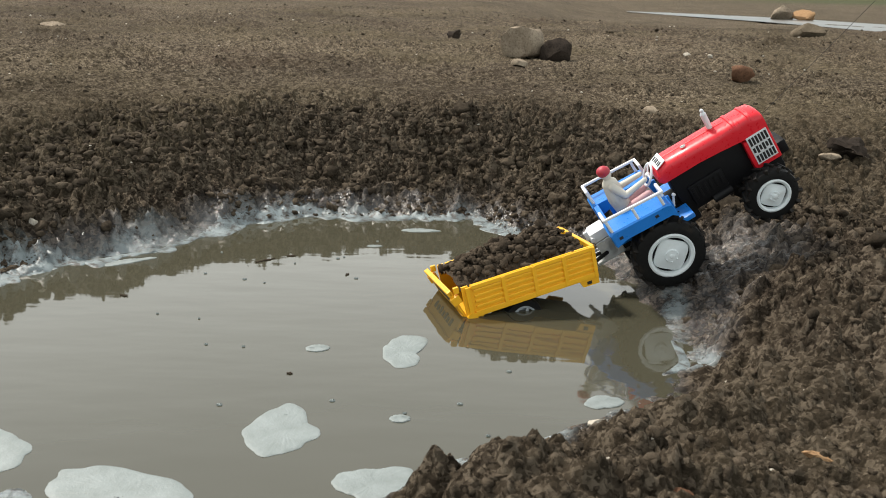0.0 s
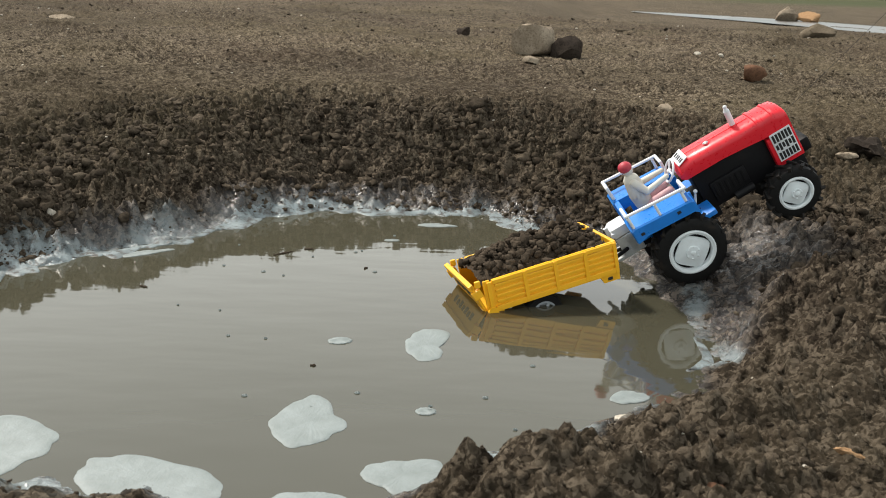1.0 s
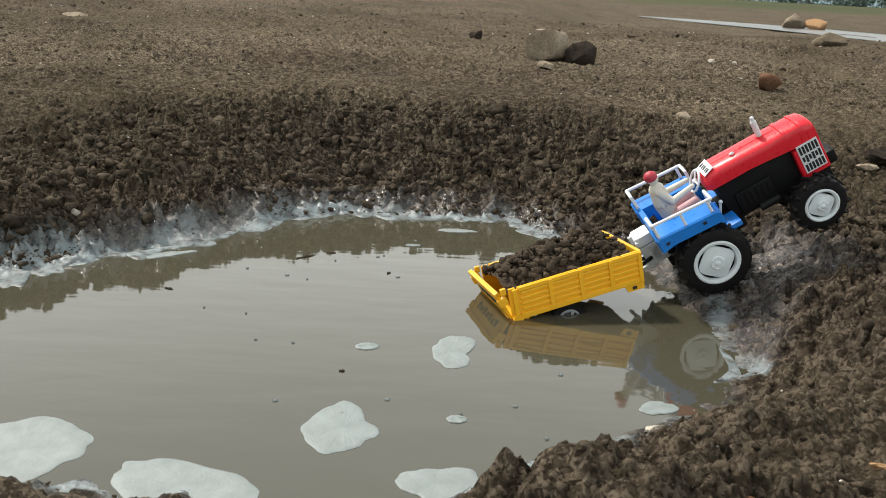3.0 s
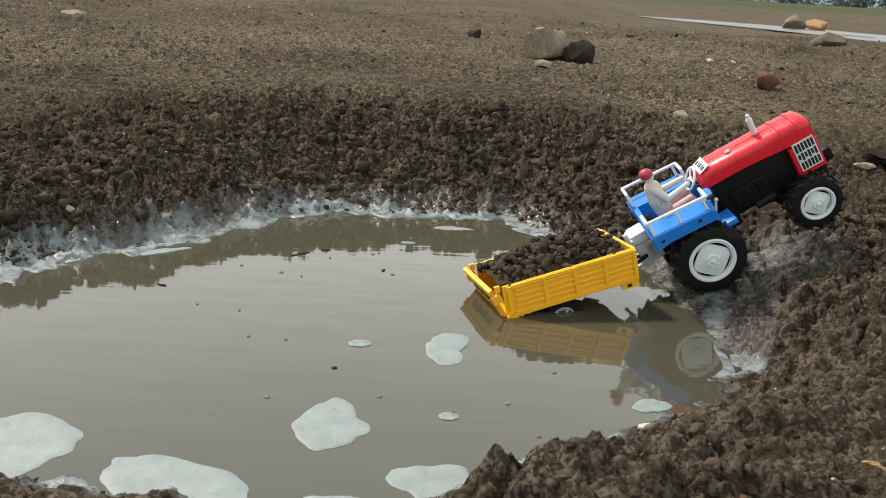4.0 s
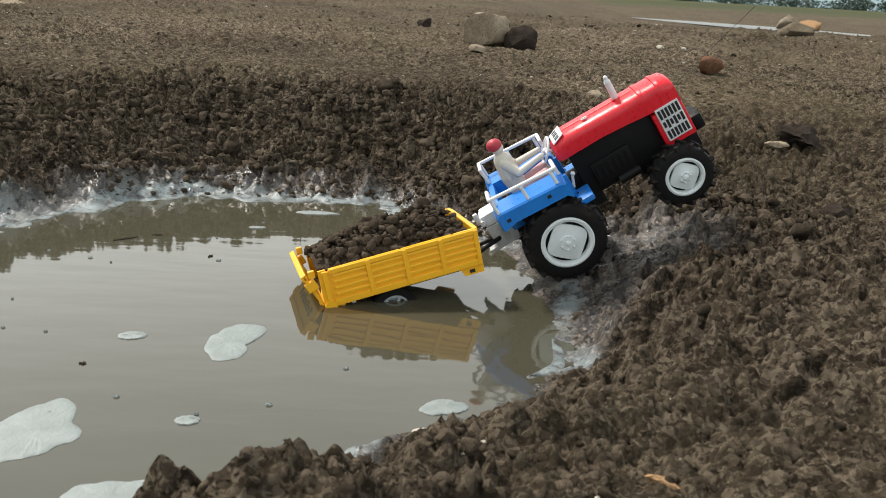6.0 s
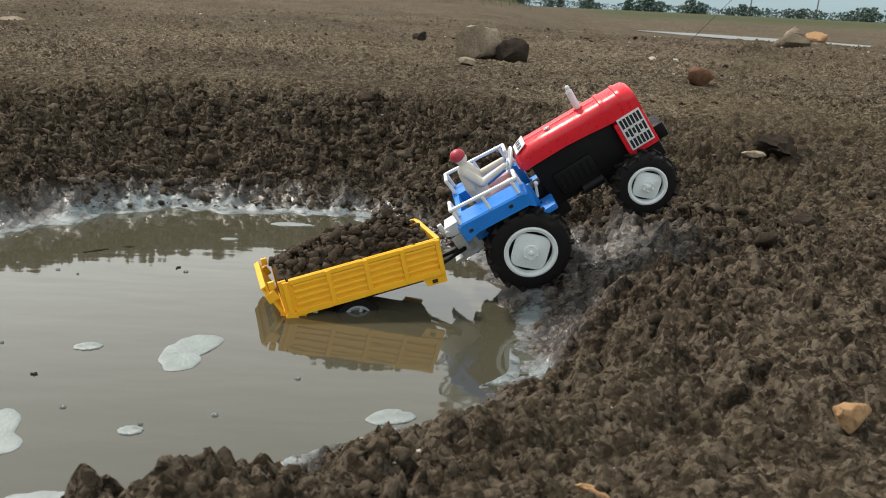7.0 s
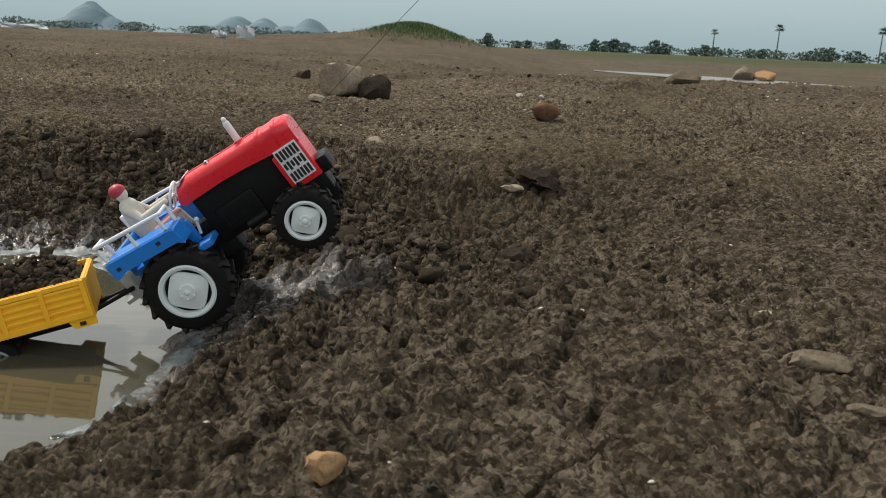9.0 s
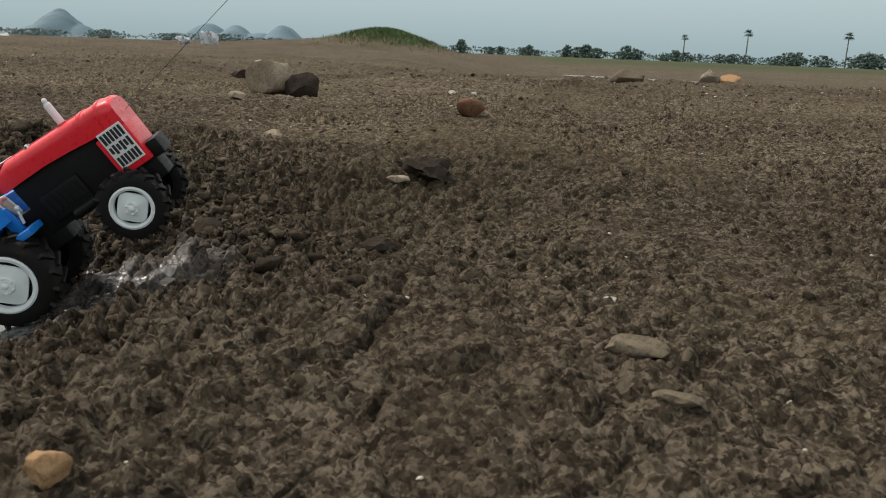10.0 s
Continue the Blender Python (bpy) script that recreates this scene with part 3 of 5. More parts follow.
def build_tractor(m):
    t = thing("toy_tractor", m, "red and blue plastic toy tractor rearing out of muddy water", "toy tractor")
    # bonnet
    bm = bmesh.new()
    top = lambda x: 0.0712 - (x - 0.028) * 0.035
    rows = [(0.0200, 0.0590, 0.0640, 0.0090), (0.0228, 0.0575, 0.0680, 0.0108), (0.0310, 0.0580, top(0.03), 0.0118), (0.0500, 0.0580, top(0.05), 0.0122)]
    rows += [(x, 0.0575 - (x - 0.06) * 0.12, top(x) + dz, 0.0126) for x, dz in ((0.0660, 0), (0.0790, 0), (0.0795, 0.0006), (0.0815, 0.0006), (0.0820, 0), (0.0900, 0), (0.0905, 0.0006), (0.0925, 0.0006), (0.0930, 0), (0.0975, -0.0006), (0.0995, -0.0026))]
    loft(bm, [hood_section(*r) for r in rows])
    hood = part("bonnet", bm, RED, t, "glossy red bonnet with raised ribs", True)
    bm = bmesh.new()
    box(bm, (0.0800, -0.0132, 0.0300), (0.0996, 0.0132, 0.0530), 0.0012)
    part("nose", bm, RED, t, "red nose panel", True)
    bm = bmesh.new()
    box(bm, (-0.02, -0.0012, -0.0006), (0.028, 0.0012, 0.0007), 0.0004, Matrix.Translation((0.05, 0, top(0.05))) @ Matrix.Rotation(radians(2.0), 4, "Y"))
    part("bonnet_seam", bm, RED, hood)
    # side grilles: a white plate with rows of black slots
    for s in (-1, 1):
        bm = bmesh.new()
        box(bm, (0.0828, s * 0.0132 - 0.0004, 0.0335), (0.0978, s * 0.0132 + 0.0004, 0.0555), 0.0002)
        g = part("grille", bm, WHITE, t, "white grille sticker with rows of black slots")
        y = s * 0.0137
        for row, (za, zb) in enumerate(((0.0347, 0.0402), (0.0415, 0.0470), (0.0483, 0.0543))):
            for i in range(6):
                x0 = 0.0838 + i * 0.0023
                lift = 0.0012 * ((row + i) % 2) * (row == 1)
                bm = bmesh.new()
                box(bm, (x0, y - 0.0002, za + lift), (x0 + 0.0016, y + 0.0002, zb - lift * 0.5), 0.0001)
                part("slot", bm, INK, g)
    # engine, gearbox and front axle
    bm = bmesh.new()
    box(bm, (0.026, -0.0095, 0.026), (0.080, 0.0095, 0.0600), 0.0015)
    engine = part("engine", bm, BLACK, t, "black moulded engine block", True)
    bm = box(bmesh.new(), (0.034, -0.0118, 0.030), (0.060, 0.0118, 0.046), 0.0012)
    part("crankcase", bm, BLACK, engine, "", True)
    for i in range(6):
        bm = box(bmesh.new(), (0.036 + i * 0.004, -0.0124, 0.034), (0.0378 + i * 0.004, 0.0124, 0.044), 0.0003)
        part("fin", bm, BLACK, engine)
    bm = rod(bmesh.new(), (0.046, -0.0125, 0.028), (0.060, -0.0125, 0.028), 0.003, seg=14)
    part("filter", bm, BLACK, engine, "", True)
    bm = bmesh.new()
    box(bm, (-0.026, -0.0085, 0.018), (0.034, 0.0085, 0.036), 0.0018)
    box(bm, (0.006, -0.006, 0.034), (0.03, 0.006, 0.044), 0.0015)
    rod(bm, (0, -0.026, 0.0215), (0, 0.026, 0.0215), 0.004, seg=14)
    part("gearbox", bm, BLACK, t, "", True)
    bm = bmesh.new()
    box(bm, (0.074, -0.022, 0.0142), (0.084, 0.022, 0.022), 0.0012)
    box(bm, (0.070, -0.008, 0.018), (0.100, 0.008, 0.032), 0.0016)
    rod(bm, (0.0788, -0.024, 0.0160), (0.0788, 0.024, 0.0160), 0.0022)
    part("front_axle", bm, BLACK, t, "", True)
    bm = bmesh.new()
    box(bm, (0.099, -0.0095, 0.0285), (0.1065, 0.0095, 0.0385), 0.0018)
    part("front_weight", bm, BLACK, t, "rounded black weight block on the nose", True)
    # exhaust, cap and dash sticker
    bm = bmesh.new()
    zt = top(0.068)
    rod(bm, (0.0680, 0, zt - 0.001), (0.0684, 0, zt + 0.0125), 0.0021, seg=16)
    rod(bm, (0.0684, 0, zt + 0.0125), (0.0685, 0, zt + 0.0140), 0.0021, 0.0013, seg=16)
    ball(bm, (0.0687, 0, zt + 0.0150), (0.0014, 0.0014, 0.0016), 12, 8)
    ex = part("exhaust_pipe", bm, WHITE, t, "upright white exhaust pipe", True)
    bm = bmesh.new()
    rod(bm, (0.0679, 0, zt - 0.001), (0.0680, 0, zt + 0.0012), 0.0036, 0.0028, seg=18)
    part("exhaust_collar", bm, RED, ex, "", True)
    bm = bmesh.new()
    rod(bm, (0.0460, -0.004, top(0.046) - 0.001), (0.0460, -0.004, top(0.046) + 0.0012), 0.0020, seg=18)
    ball(bm, (0.0460, -0.004, top(0.046) + 0.0012), (0.0011, 0.0011, 0.0006), 10, 6)
    part("screw_cap", bm, CHROME, t, "small chrome screw head", True)
    bm = bmesh.new()
    slope = Matrix.Translation((0.0266, 0, 0.0700)) @ Matrix.Rotation(radians(-22), 4, "Y")
    box(bm, (-0.0042, -0.0085, 0), (0.0042, 0.0085, 0.0006), 0.0001, slope)
    dash = part("dash_sticker", bm, WHITE, t, "white sticker with short dark marks")
    for i, y in enumerate((-0.006, -0.003, 0.0, 0.003, 0.006)):
        bm = bmesh.new()
        box(bm, (-0.0020, y - 0.0010, 0.0005), (0.0014, y + 0.0010 - 0.0006 * (i % 2), 0.0008), 0.0001, slope)
        part("mark", bm, INK, dash)
    # steering wheel
    bm = bmesh.new()
    tilt = Matrix.Translation((0.0165, 0, 0.0655)) @ Matrix.Rotation(radians(-52), 4, "Y")
    ring = [tilt @ Vector((0.0078 * math.cos(a), 0.0078 * math.sin(a), 0)) for a in [2 * math.pi * i / 24 for i in range(25)]]
    tube(bm, ring, 0.00085, 8)
    for a in (0.5, 2.6, 4.7):
        rod(bm, tilt @ Vector((0, 0, 0)), tilt @ Vector((0.0078 * math.cos(a), 0.0078 * math.sin(a), 0)), 0.0007)
    ball(bm, tilt @ Vector((0, 0, 0)), (0.002, 0.002, 0.0015), 10, 8)
    rod(bm, tilt @ Vector((0, 0, 0)), tilt @ Vector((0, 0, -0.010)), 0.0011)
    part("steering_wheel", bm, WHITE, t, "white three-spoke steering wheel", True)
    # mudguards, seat tub, step
    for s in (-1, 1):
        bm = bmesh.new()
        prof = [(-0.0285, 0.0480), (-0.0285, 0.0575), (-0.0265, 0.0590), (0.0150, 0.0560), (0.0175, 0.0545), (0.0185, 0.0450), (0.0150, 0.0480), (-0.0200, 0.0500)]
        ys = (s * 0.0155, s * 0.0355)
        loft(bm, [[(x, ys[0], z) for x, z in prof], [(x, ys[1] - s * 0.0012, z) for x, z in prof], [(x * 0.97, ys[1], z - 0.001) for x, z in prof]])
        box(bm, (-0.018, min(s * 0.0150, s * 0.0172), 0.034), (0.020, max(s * 0.0150, s * 0.0172), 0.052), 0.0008)
        guard = part("mudguard", bm, BLUE, t, "bright blue mudguard", True)
        for x in (-0.0235, 0.004):
            bm = bmesh.new()
            box(bm, (x, s * 0.0356 - 0.0003, 0.0515), (x + 0.0026, s * 0.0356 + 0.0003, 0.0535), 0.0001)
            part("slot", bm, INK, guard)
        bm = bmesh.new()
        yo, yi, z = s * 0.0335, s * 0.0200, 0.0680
        tube(bm, [(-0.0255, yi, 0.0585), (-0.0262, yi, z + 0.0012), (-0.0262, yo, z + 0.0012), (0.0160, yo, z - 0.0025), (0.0160, yi, z - 0.0025), (0.0160, yi, 0.056)], 0.0012)
        for x, dz in ((-0.0255, 0), (-0.006, 0), (0.0130, 0)):
            rod(bm, (x, yo, 0.0565), (x, yo, z - 0.0006 - (x + 0.026) * 0.08), 0.0011)
        part("hand_rail", bm, WHITE, t, "white moulded hand rail over the mudguard", True)
    bm = bmesh.new()
    box(bm, (-0.025, -0.016, 0.036), (0.016, 0.016, 0.0435), 0.0014)
    box(bm, (-0.0275, -0.0155, 0.040), (-0.0235, 0.0155, 0.0590), 0.0012)
    part("seat", bm, BLUE, t, "blue seat tub", True)
    for s in (-1, 1):
        bm = bmesh.new()
        box(bm, (0.014, min(s * 0.012, s * 0.030), 0.0335), (0.028, max(s * 0.012, s * 0.030), 0.0375), 0.001)
        part("foot_step", bm, BLUE, t, "", True)
    bm = bmesh.new()
    rod(bm, (0.020, -0.013, 0.040), (0.023, -0.014, 0.048), 0.0009)
    ball(bm, (0.0235, -0.014, 0.0485), (0.0015, 0.0015, 0.0015), 10, 8)
    part("gear_lever", bm, WHITE, t, "", True)
    # hitch
    bm = bmesh.new()
    box(bm, (-0.040, -0.0075, 0.0440), (-0.028, 0.0075, 0.0520), 0.0012)
    rod(bm, (-0.0435, -0.004, 0.049), (-0.039, -0.004, 0.049), 0.0022, seg=14)
    rod(bm, (-0.0400, -0.009, 0.0480), (-0.0400, 0.009, 0.0480), 0.0018, seg=12)
    box(bm, (-0.0435, -0.0065, 0.050), (-0.0405, -0.004, 0.0555), 0.0006)
    part("hitch_block", bm, WHITE, t, "white hitch block", True)
    bm = bmesh.new()
    box(bm, (-0.046, -0.0085, 0.0270), (-0.022, 0.0085, 0.0295), 0.0006)
    for s in (-1, 1):
        box(bm, (-0.040, s * 0.0085 - 0.0008, 0.028), (-0.024, s * 0.0085 + 0.0008, 0.044), 0.0005)
    for i in range(5):
        rod(bm, (-0.031, -0.010, 0.031 + i * 0.0026), (-0.031, -0.0085, 0.031 + i * 0.0026), 0.0032, seg=14)
    part("lift_arm", bm, CLEAR, t, "milky translucent lift bracket", True)
    for s in (-1, 1):
        wheel("rear_wheel", t, (0, s * 0.0265, 0.0204), 0.0268, 0.0178, s, 16, 0.0158)
        wheel("front_wheel", t, (0.0788, s * 0.0235, 0.0160), 0.0197, 0.0125, s, 14, 0.0113)
    # the thread by which the nose is held up
    inv = m.inverted()
    w0 = m @ Vector((0.1005, 0, 0.058))
    bm = bmesh.new()
    pts = [w0 + Vector((0.62, 0.10, 0.72)) * 0.62 * k / 6 + Vector((0, 0, -0.008 * math.sin(math.pi * k / 6))) for k in range(7)]
    tube(bm, [inv @ p for p in pts], 0.00016, 6)
    part("pull_thread", bm, THREAD, t, "thin black thread drawn tight from the nose")
    return t


TRACTOR = pose(0.1621, 0.5485, 0.0216, 8.45, -35.5, -0.93) @ Matrix.Diagonal((0.945, 0.945, 0.945, 1))
tractor = build_tractor(TRACTOR)


def build_driver(m):
    """A small seated doll, one plain shape."""
    bm = bmesh.new()

    def capsule(a, b, r1, r2, slot):
        before = set(bm.faces)
        rod(bm, a, b, r1, r2, 14)
        ball(bm, a, (r1,) * 3, 14, 10)
        ball(bm, b, (r2,) * 3, 14, 10)
        for f in set(bm.faces) - before:
            f.material_index = slot

    capsule((-0.0130, 0, 0.0505), (-0.0135, 0, 0.0600), 0.0062, 0.0068, 0)
    capsule((-0.0135, 0, 0.0600), (-0.0130, 0, 0.0710), 0.0068, 0.0058, 0)
    for s in (-1, 1):
        capsule((-0.0130, s * 0.0055, 0.0710), (-0.0080, s * 0.0088, 0.0620), 0.0031, 0.0026, 0)
        capsule((-0.0080, s * 0.0088, 0.0620), (0.0085, s * 0.0060, 0.0630), 0.0025, 0.0018, 0)
        capsule((-0.0115, s * 0.0042, 0.0490), (0.0060, s * 0.0062, 0.0520), 0.0040, 0.0030, 2)
        capsule((0.0060, s * 0.0062, 0.0520), (0.0085, s * 0.0060, 0.0425), 0.0029, 0.0022, 0)
    capsule((-0.0130, 0, 0.0740), (-0.0126, 0, 0.0775), 0.0026, 0.0026, 0)
    before = set(bm.faces)
    ball(bm, (-0.0120, 0, 0.0800), (0.0040, 0.0035, 0.0044), 16, 12)
    for f in set(bm.faces) - before:
        f.material_index = 0
    before = set(bm.faces)
    ball(bm, (-0.0126, 0, 0.0825), (0.0049, 0.0046, 0.0042), 18, 12, Matrix.Rotation(radians(14), 4, "Y"))
    for f in set(bm.faces) - before:
        f.material_index = 1
    o = part("driver_doll", bm, [SKIN_WHITE, DOLL_RED, DOLL_PINK], None, "", True)
    o.matrix_world = m
    return tagged(o, "small off-white plastic doll with red headgear seated on the tractor", "doll")


build_driver(TRACTOR @ Matrix.Translation((0.004, 0, 0.003)))


# ---- toy trailer ----
TL, TW, TH = 0.0912, 0.052, 0.0222


def build_trailer(m):
    t = thing("toy_trailer", m, "yellow plastic toy tipping trailer with open tailgate, half sunk in puddle", "toy trailer")
    hw = TW / 2
    for s in (-1, 1):
        bm = bmesh.new()
        ya, yb = s * (hw - 0.0022), s * (hw - 0.0006)
        # upright board with a foot at its front end and a hinge lug at its tail
        outline = [(0.0, 0.0), (0.0, TH), (0.0042, TH), (0.0046, TH - 0.0016), (0.0056, TH - 0.0016), (0.0060, TH - 0.0002), (TL, TH), (TL + 0.0004, -0.0040), (TL - 0.0110, -0.0040), (TL - 0.0135, 0.0008), (0.0110, 0.0008), (0.0095, -0.0020), (0.0010, -0.0020)]
        loft(bm, [[(x, ya, z) for x, z in outline], [(x, yb, z) for x, z in outline]])
        panel = part("side_panel", bm, YELLOW, t, "yellow ribbed side board")
        bays = [0.0062 + i * (TL - 0.0075) / 4 for i in range(5)]
        y0, y1 = min(s * (hw - 0.0008), s * (hw + 0.0007)), max(s * (hw - 0.0008), s * (hw + 0.0007))
        bm = bmesh.new()
        box(bm, (0.0058, y0, TH - 0.0030), (TL, y1, TH - 0.0003), 0.0004)
        box(bm, (0.0058, y0, 0.0008), (TL, y1, 0.0046), 0.0004)
        part("rim_rail", bm, YELLOW, panel)
        for x in (0.0032,) + tuple(bays[1:4]) + (TL - 0.0014,):
            bm = bmesh.new()
            ye = sorted((s * (hw - 0.0008), s * (hw + 0.0011)))
            box(bm, (x - 0.0013, ye[0], 0.0014), (x + 0.0013, ye[1], TH - 0.0007), 0.0003)
            part("stake", bm, YELLOW, panel)
        for a, b in zip(bays, bays[1:]):
            for k in range(4):
                z = 0.0062 + k * 0.0036
                bm = bmesh.new()
                ye = sorted((s * (hw - 0.0008), s * (hw + 0.0004)))
                box(bm, (a + 0.0008, ye[0], z), (b - 0.0008, ye[1], z + 0.0019), 0.0005)
                part("slat", bm, YELLOW, panel)
        bm = bmesh.new()
        box(bm, (TL - 0.0082, s * (hw - 0.0005) - 0.0003, -0.0028), (TL - 0.0050, s * (hw - 0.0005) + 0.0003, -0.0008), 0.0001)
        part("foot_hole", bm, INK, panel)
        bm = bmesh.new()
        rod(bm, (0.0030, s * (hw - 0.003), 0.0014), (0.0030, s * (hw + 0.0016), 0.0014), 0.0034, seg=20)
        part("hinge", bm, YELLOW, panel, "", True)
    bm = bmesh.new()
    box(bm, (TL - 0.0016, -hw + 0.001, 0.0), (TL + 0.0006, hw - 0.001, TH), 0.0005)
    box(bm, (TL + 0.0004, -hw + 0.003, TH - 0.0030), (TL + 0.0014, hw - 0.003, TH - 0.0004), 0.0004)
    part("front_panel", bm, YELLOW, t, "yellow headboard")
    bm = bmesh.new()
    box(bm, (0.0005, -hw + 0.0015, 0.0006), (TL, hw - 0.0015, 0.0026), 0.0003)
    part("floor_panel", bm, YELLOW, t)
    # tailgate swung back on its lower hinges
    swing = Matrix.Translation((0.0008, 0, 0.0010)) @ Matrix.Rotation(radians(-20), 4, "Y")
    bm = bmesh.new()
    box(bm, (-0.0020, -hw + 0.002, 0), (0, hw, TH * 0.98), 0.0005, swing)
    box(bm, (-0.0028, -hw + 0.002, TH * 0.84), (0.0004, hw, TH), 0.0005, swing)
    box(bm, (-0.0028, -hw + 0.003, 0), (0.0004, hw, 0.0030), 0.0005, swing)
    gate = part("tailgate", bm, YELLOW, t, "yellow tailgate hanging open with blurred dark lettering")
    for s in (-1, 1):
        bm = bmesh.new()
        box(bm, (-0.0034, s * (hw - 0.0018) - 0.0016, TH * 0.55), (0.0028, s * (hw - 0.0018) + 0.0016, TH * 0.80), 0.0005, swing)
        part("catch", bm, YELLOW, gate)
        bm = bmesh.new()
        box(bm, (0.001, s * hw * 0.92 - 0.0012, TH * 0.86), (0.0045, s * hw * 0.92 + 0.0012, TH * 1.05), 0.0005, Matrix.Translation((-0.006, 0, 0)))
        part("peg", bm, YELLOW, gate)
    for i in range(7):
        bm = bmesh.new()
        y = -0.016 + i * 0.005
        box(bm, (-0.0023, y, TH * (0.40 + 0.05 * (i % 2))), (-0.0019, y + 0.0034, TH * 0.62), 0.0001, swing)
        part("mark", bm, INK, gate)
    # running gear
    bm = bmesh.new()
    box(bm, (0.012, -0.011, -0.006), (TL - 0.004, 0.011, 0.0008), 0.0012)
    box(bm, (0.026, -0.013, -0.012), (0.048, 0.013, -0.004), 0.0012)
    rod(bm, (0.037, -0.02, -0.0125), (0.037, 0.02, -0.0125), 0.002)
    part("chassis", bm, BLACK, t, "black underframe", True)
    bm = bmesh.new()
    tube(bm, [(TL - 0.006, -0.008, -0.002), (TL + 0.020, -0.0018, 0.004)], 0.0014)
    tube(bm, [(TL - 0.006, 0.008, -0.002), (TL + 0.020, 0.0018, 0.004), (TL + 0.028, 0, 0.006)], 0.0014)
    rod(bm, (TL + 0.028, 0, 0.003), (TL + 0.028, 0, 0.010), 0.0018)
    part("drawbar", bm, BLACK, t, "black drawbar hooked to the tractor", True)
    for s in (-1, 1):
        bm = bmesh.new()
        c = (0.037, s * 0.0195, -0.0125)
        lathe(bm, [(0.0085, -0.004), (0.0125, -0.0044), (0.0135, -0.003), (0.0137, 0), (0.0135, 0.003), (0.0125, 0.0044), (0.0085, 0.004)], 36, c, closed=True)
        tyre = part("trailer_wheel", bm, TYRE, t, "small black trailer tyre", True)
        bm = bmesh.new()
        lathe(bm, [(0.0088, s * 0.001), (0.0088, s * 0.0042), (0.0076, s * 0.0044), (0.0074, s * 0.003)], 32, c)
        for i in range(6):
            a = math.pi * i / 3
            rod(bm, (c[0], c[1] + s * 0.0040, c[2]), (c[0] + 0.0078 * math.cos(a), c[1] + s * 0.0036, c[2] + 0.0078 * math.sin(a)), 0.0016, 0.0010)
        ball(bm, (c[0], c[1] + s * 0.004, c[2]), (0.0024, 0.0012, 0.0024), 12, 8)
        rod(bm, (c[0], c[1], c[2]), (c[0], c[1] + s * 0.0022, c[2]), 0.0086, seg=30)
        part("hubcap", bm, HUBCAP, tyre, "grey spoked hubcap", True)
        bm = bmesh.new()
        box(bm, (-0.0035, -0.0040, -0.0110), (0.0035, 0.0040, 0), 0.0008, Matrix.Translation((0.016, s * 0.018, -0.001)) @ Matrix.Rotation(radians(28), 4, "Y") @ Matrix.Diagonal((0.35, 1, 1, 1)))
        part("mud_flap", bm, WHITE, t, "white plastic mud flap")
    return t


TRAILER = pose(0.0136, 0.5028, -0.0029, -2.2, -13.5, 18.2)
trailer = build_trailer(TRAILER)


# ---- lumps of soil ----
def lump(rng, radii, sub=2, rough=0.22):
    """An angular lump: an icosphere with planes sliced off and a rough, crumbly skin. Returns points and triangles."""
    bm = bmesh.new()
    bmesh.ops.create_icosphere(bm, subdivisions=sub, radius=1)
    p = np.array([v.co[:] for v in bm.verts])
    f = np.array([[v.index for v in t.verts] for t in bm.faces])
    bm.free()
    u = p.copy()
    for _ in range(9):
        n = rng.normal(size=3)
        n /= np.linalg.norm(n)
        cut = rng.uniform(0.42, 0.85)
        over = p @ n - cut
        p = p - np.where(over > 0, over, 0)[:, None] * n * 0.95
    skin = np.zeros(len(p))
    for freq, amp in ((3.0, 0.5), (6.0, 0.35), (11.0, 0.25)):
        for _ in range(4):
            skin += amp * np.sin(u @ (rng.normal(size=3) * freq) + rng.uniform(0, 6.28)) / 2
    p = p * (1 + rough * (0.6 * skin + 0.3 * rng.normal(size=len(p))))[:, None]
    return p * np.array(radii), f


def spin(rng, flat=1.0):
    a, b, c = rng.uniform(0, 6.28), rng.uniform(-0.7, 0.7) * flat, rng.uniform(-0.6, 0.6) * flat
    return np.array(Euler((b, c, a)).to_matrix())


def heap(name, pieces, material):
    """Join many lumps (points, triangles) into one mesh."""
    pts, tris, k = [], [], 0
    for p, f in pieces:
        pts.append(p)
        tris.append(f + k)
        k += len(p)
    pts, tris = np.concatenate(pts).astype(np.float32), np.concatenate(tris).astype(np.int32)
    me = bpy.data.meshes.new(name)
    me.vertices.add(len(pts))
    me.vertices.foreach_set("co", pts.ravel())
    me.loops.add(tris.size)
    me.loops.foreach_set("vertex_index", tris.ravel())
    me.polygons.add(len(tris))
    me.polygons.foreach_set("loop_start", np.arange(0, tris.size, 3, dtype=np.int32))
    me.update(calc_edges=True)
    me.materials.append(material)
    return new(name, me)


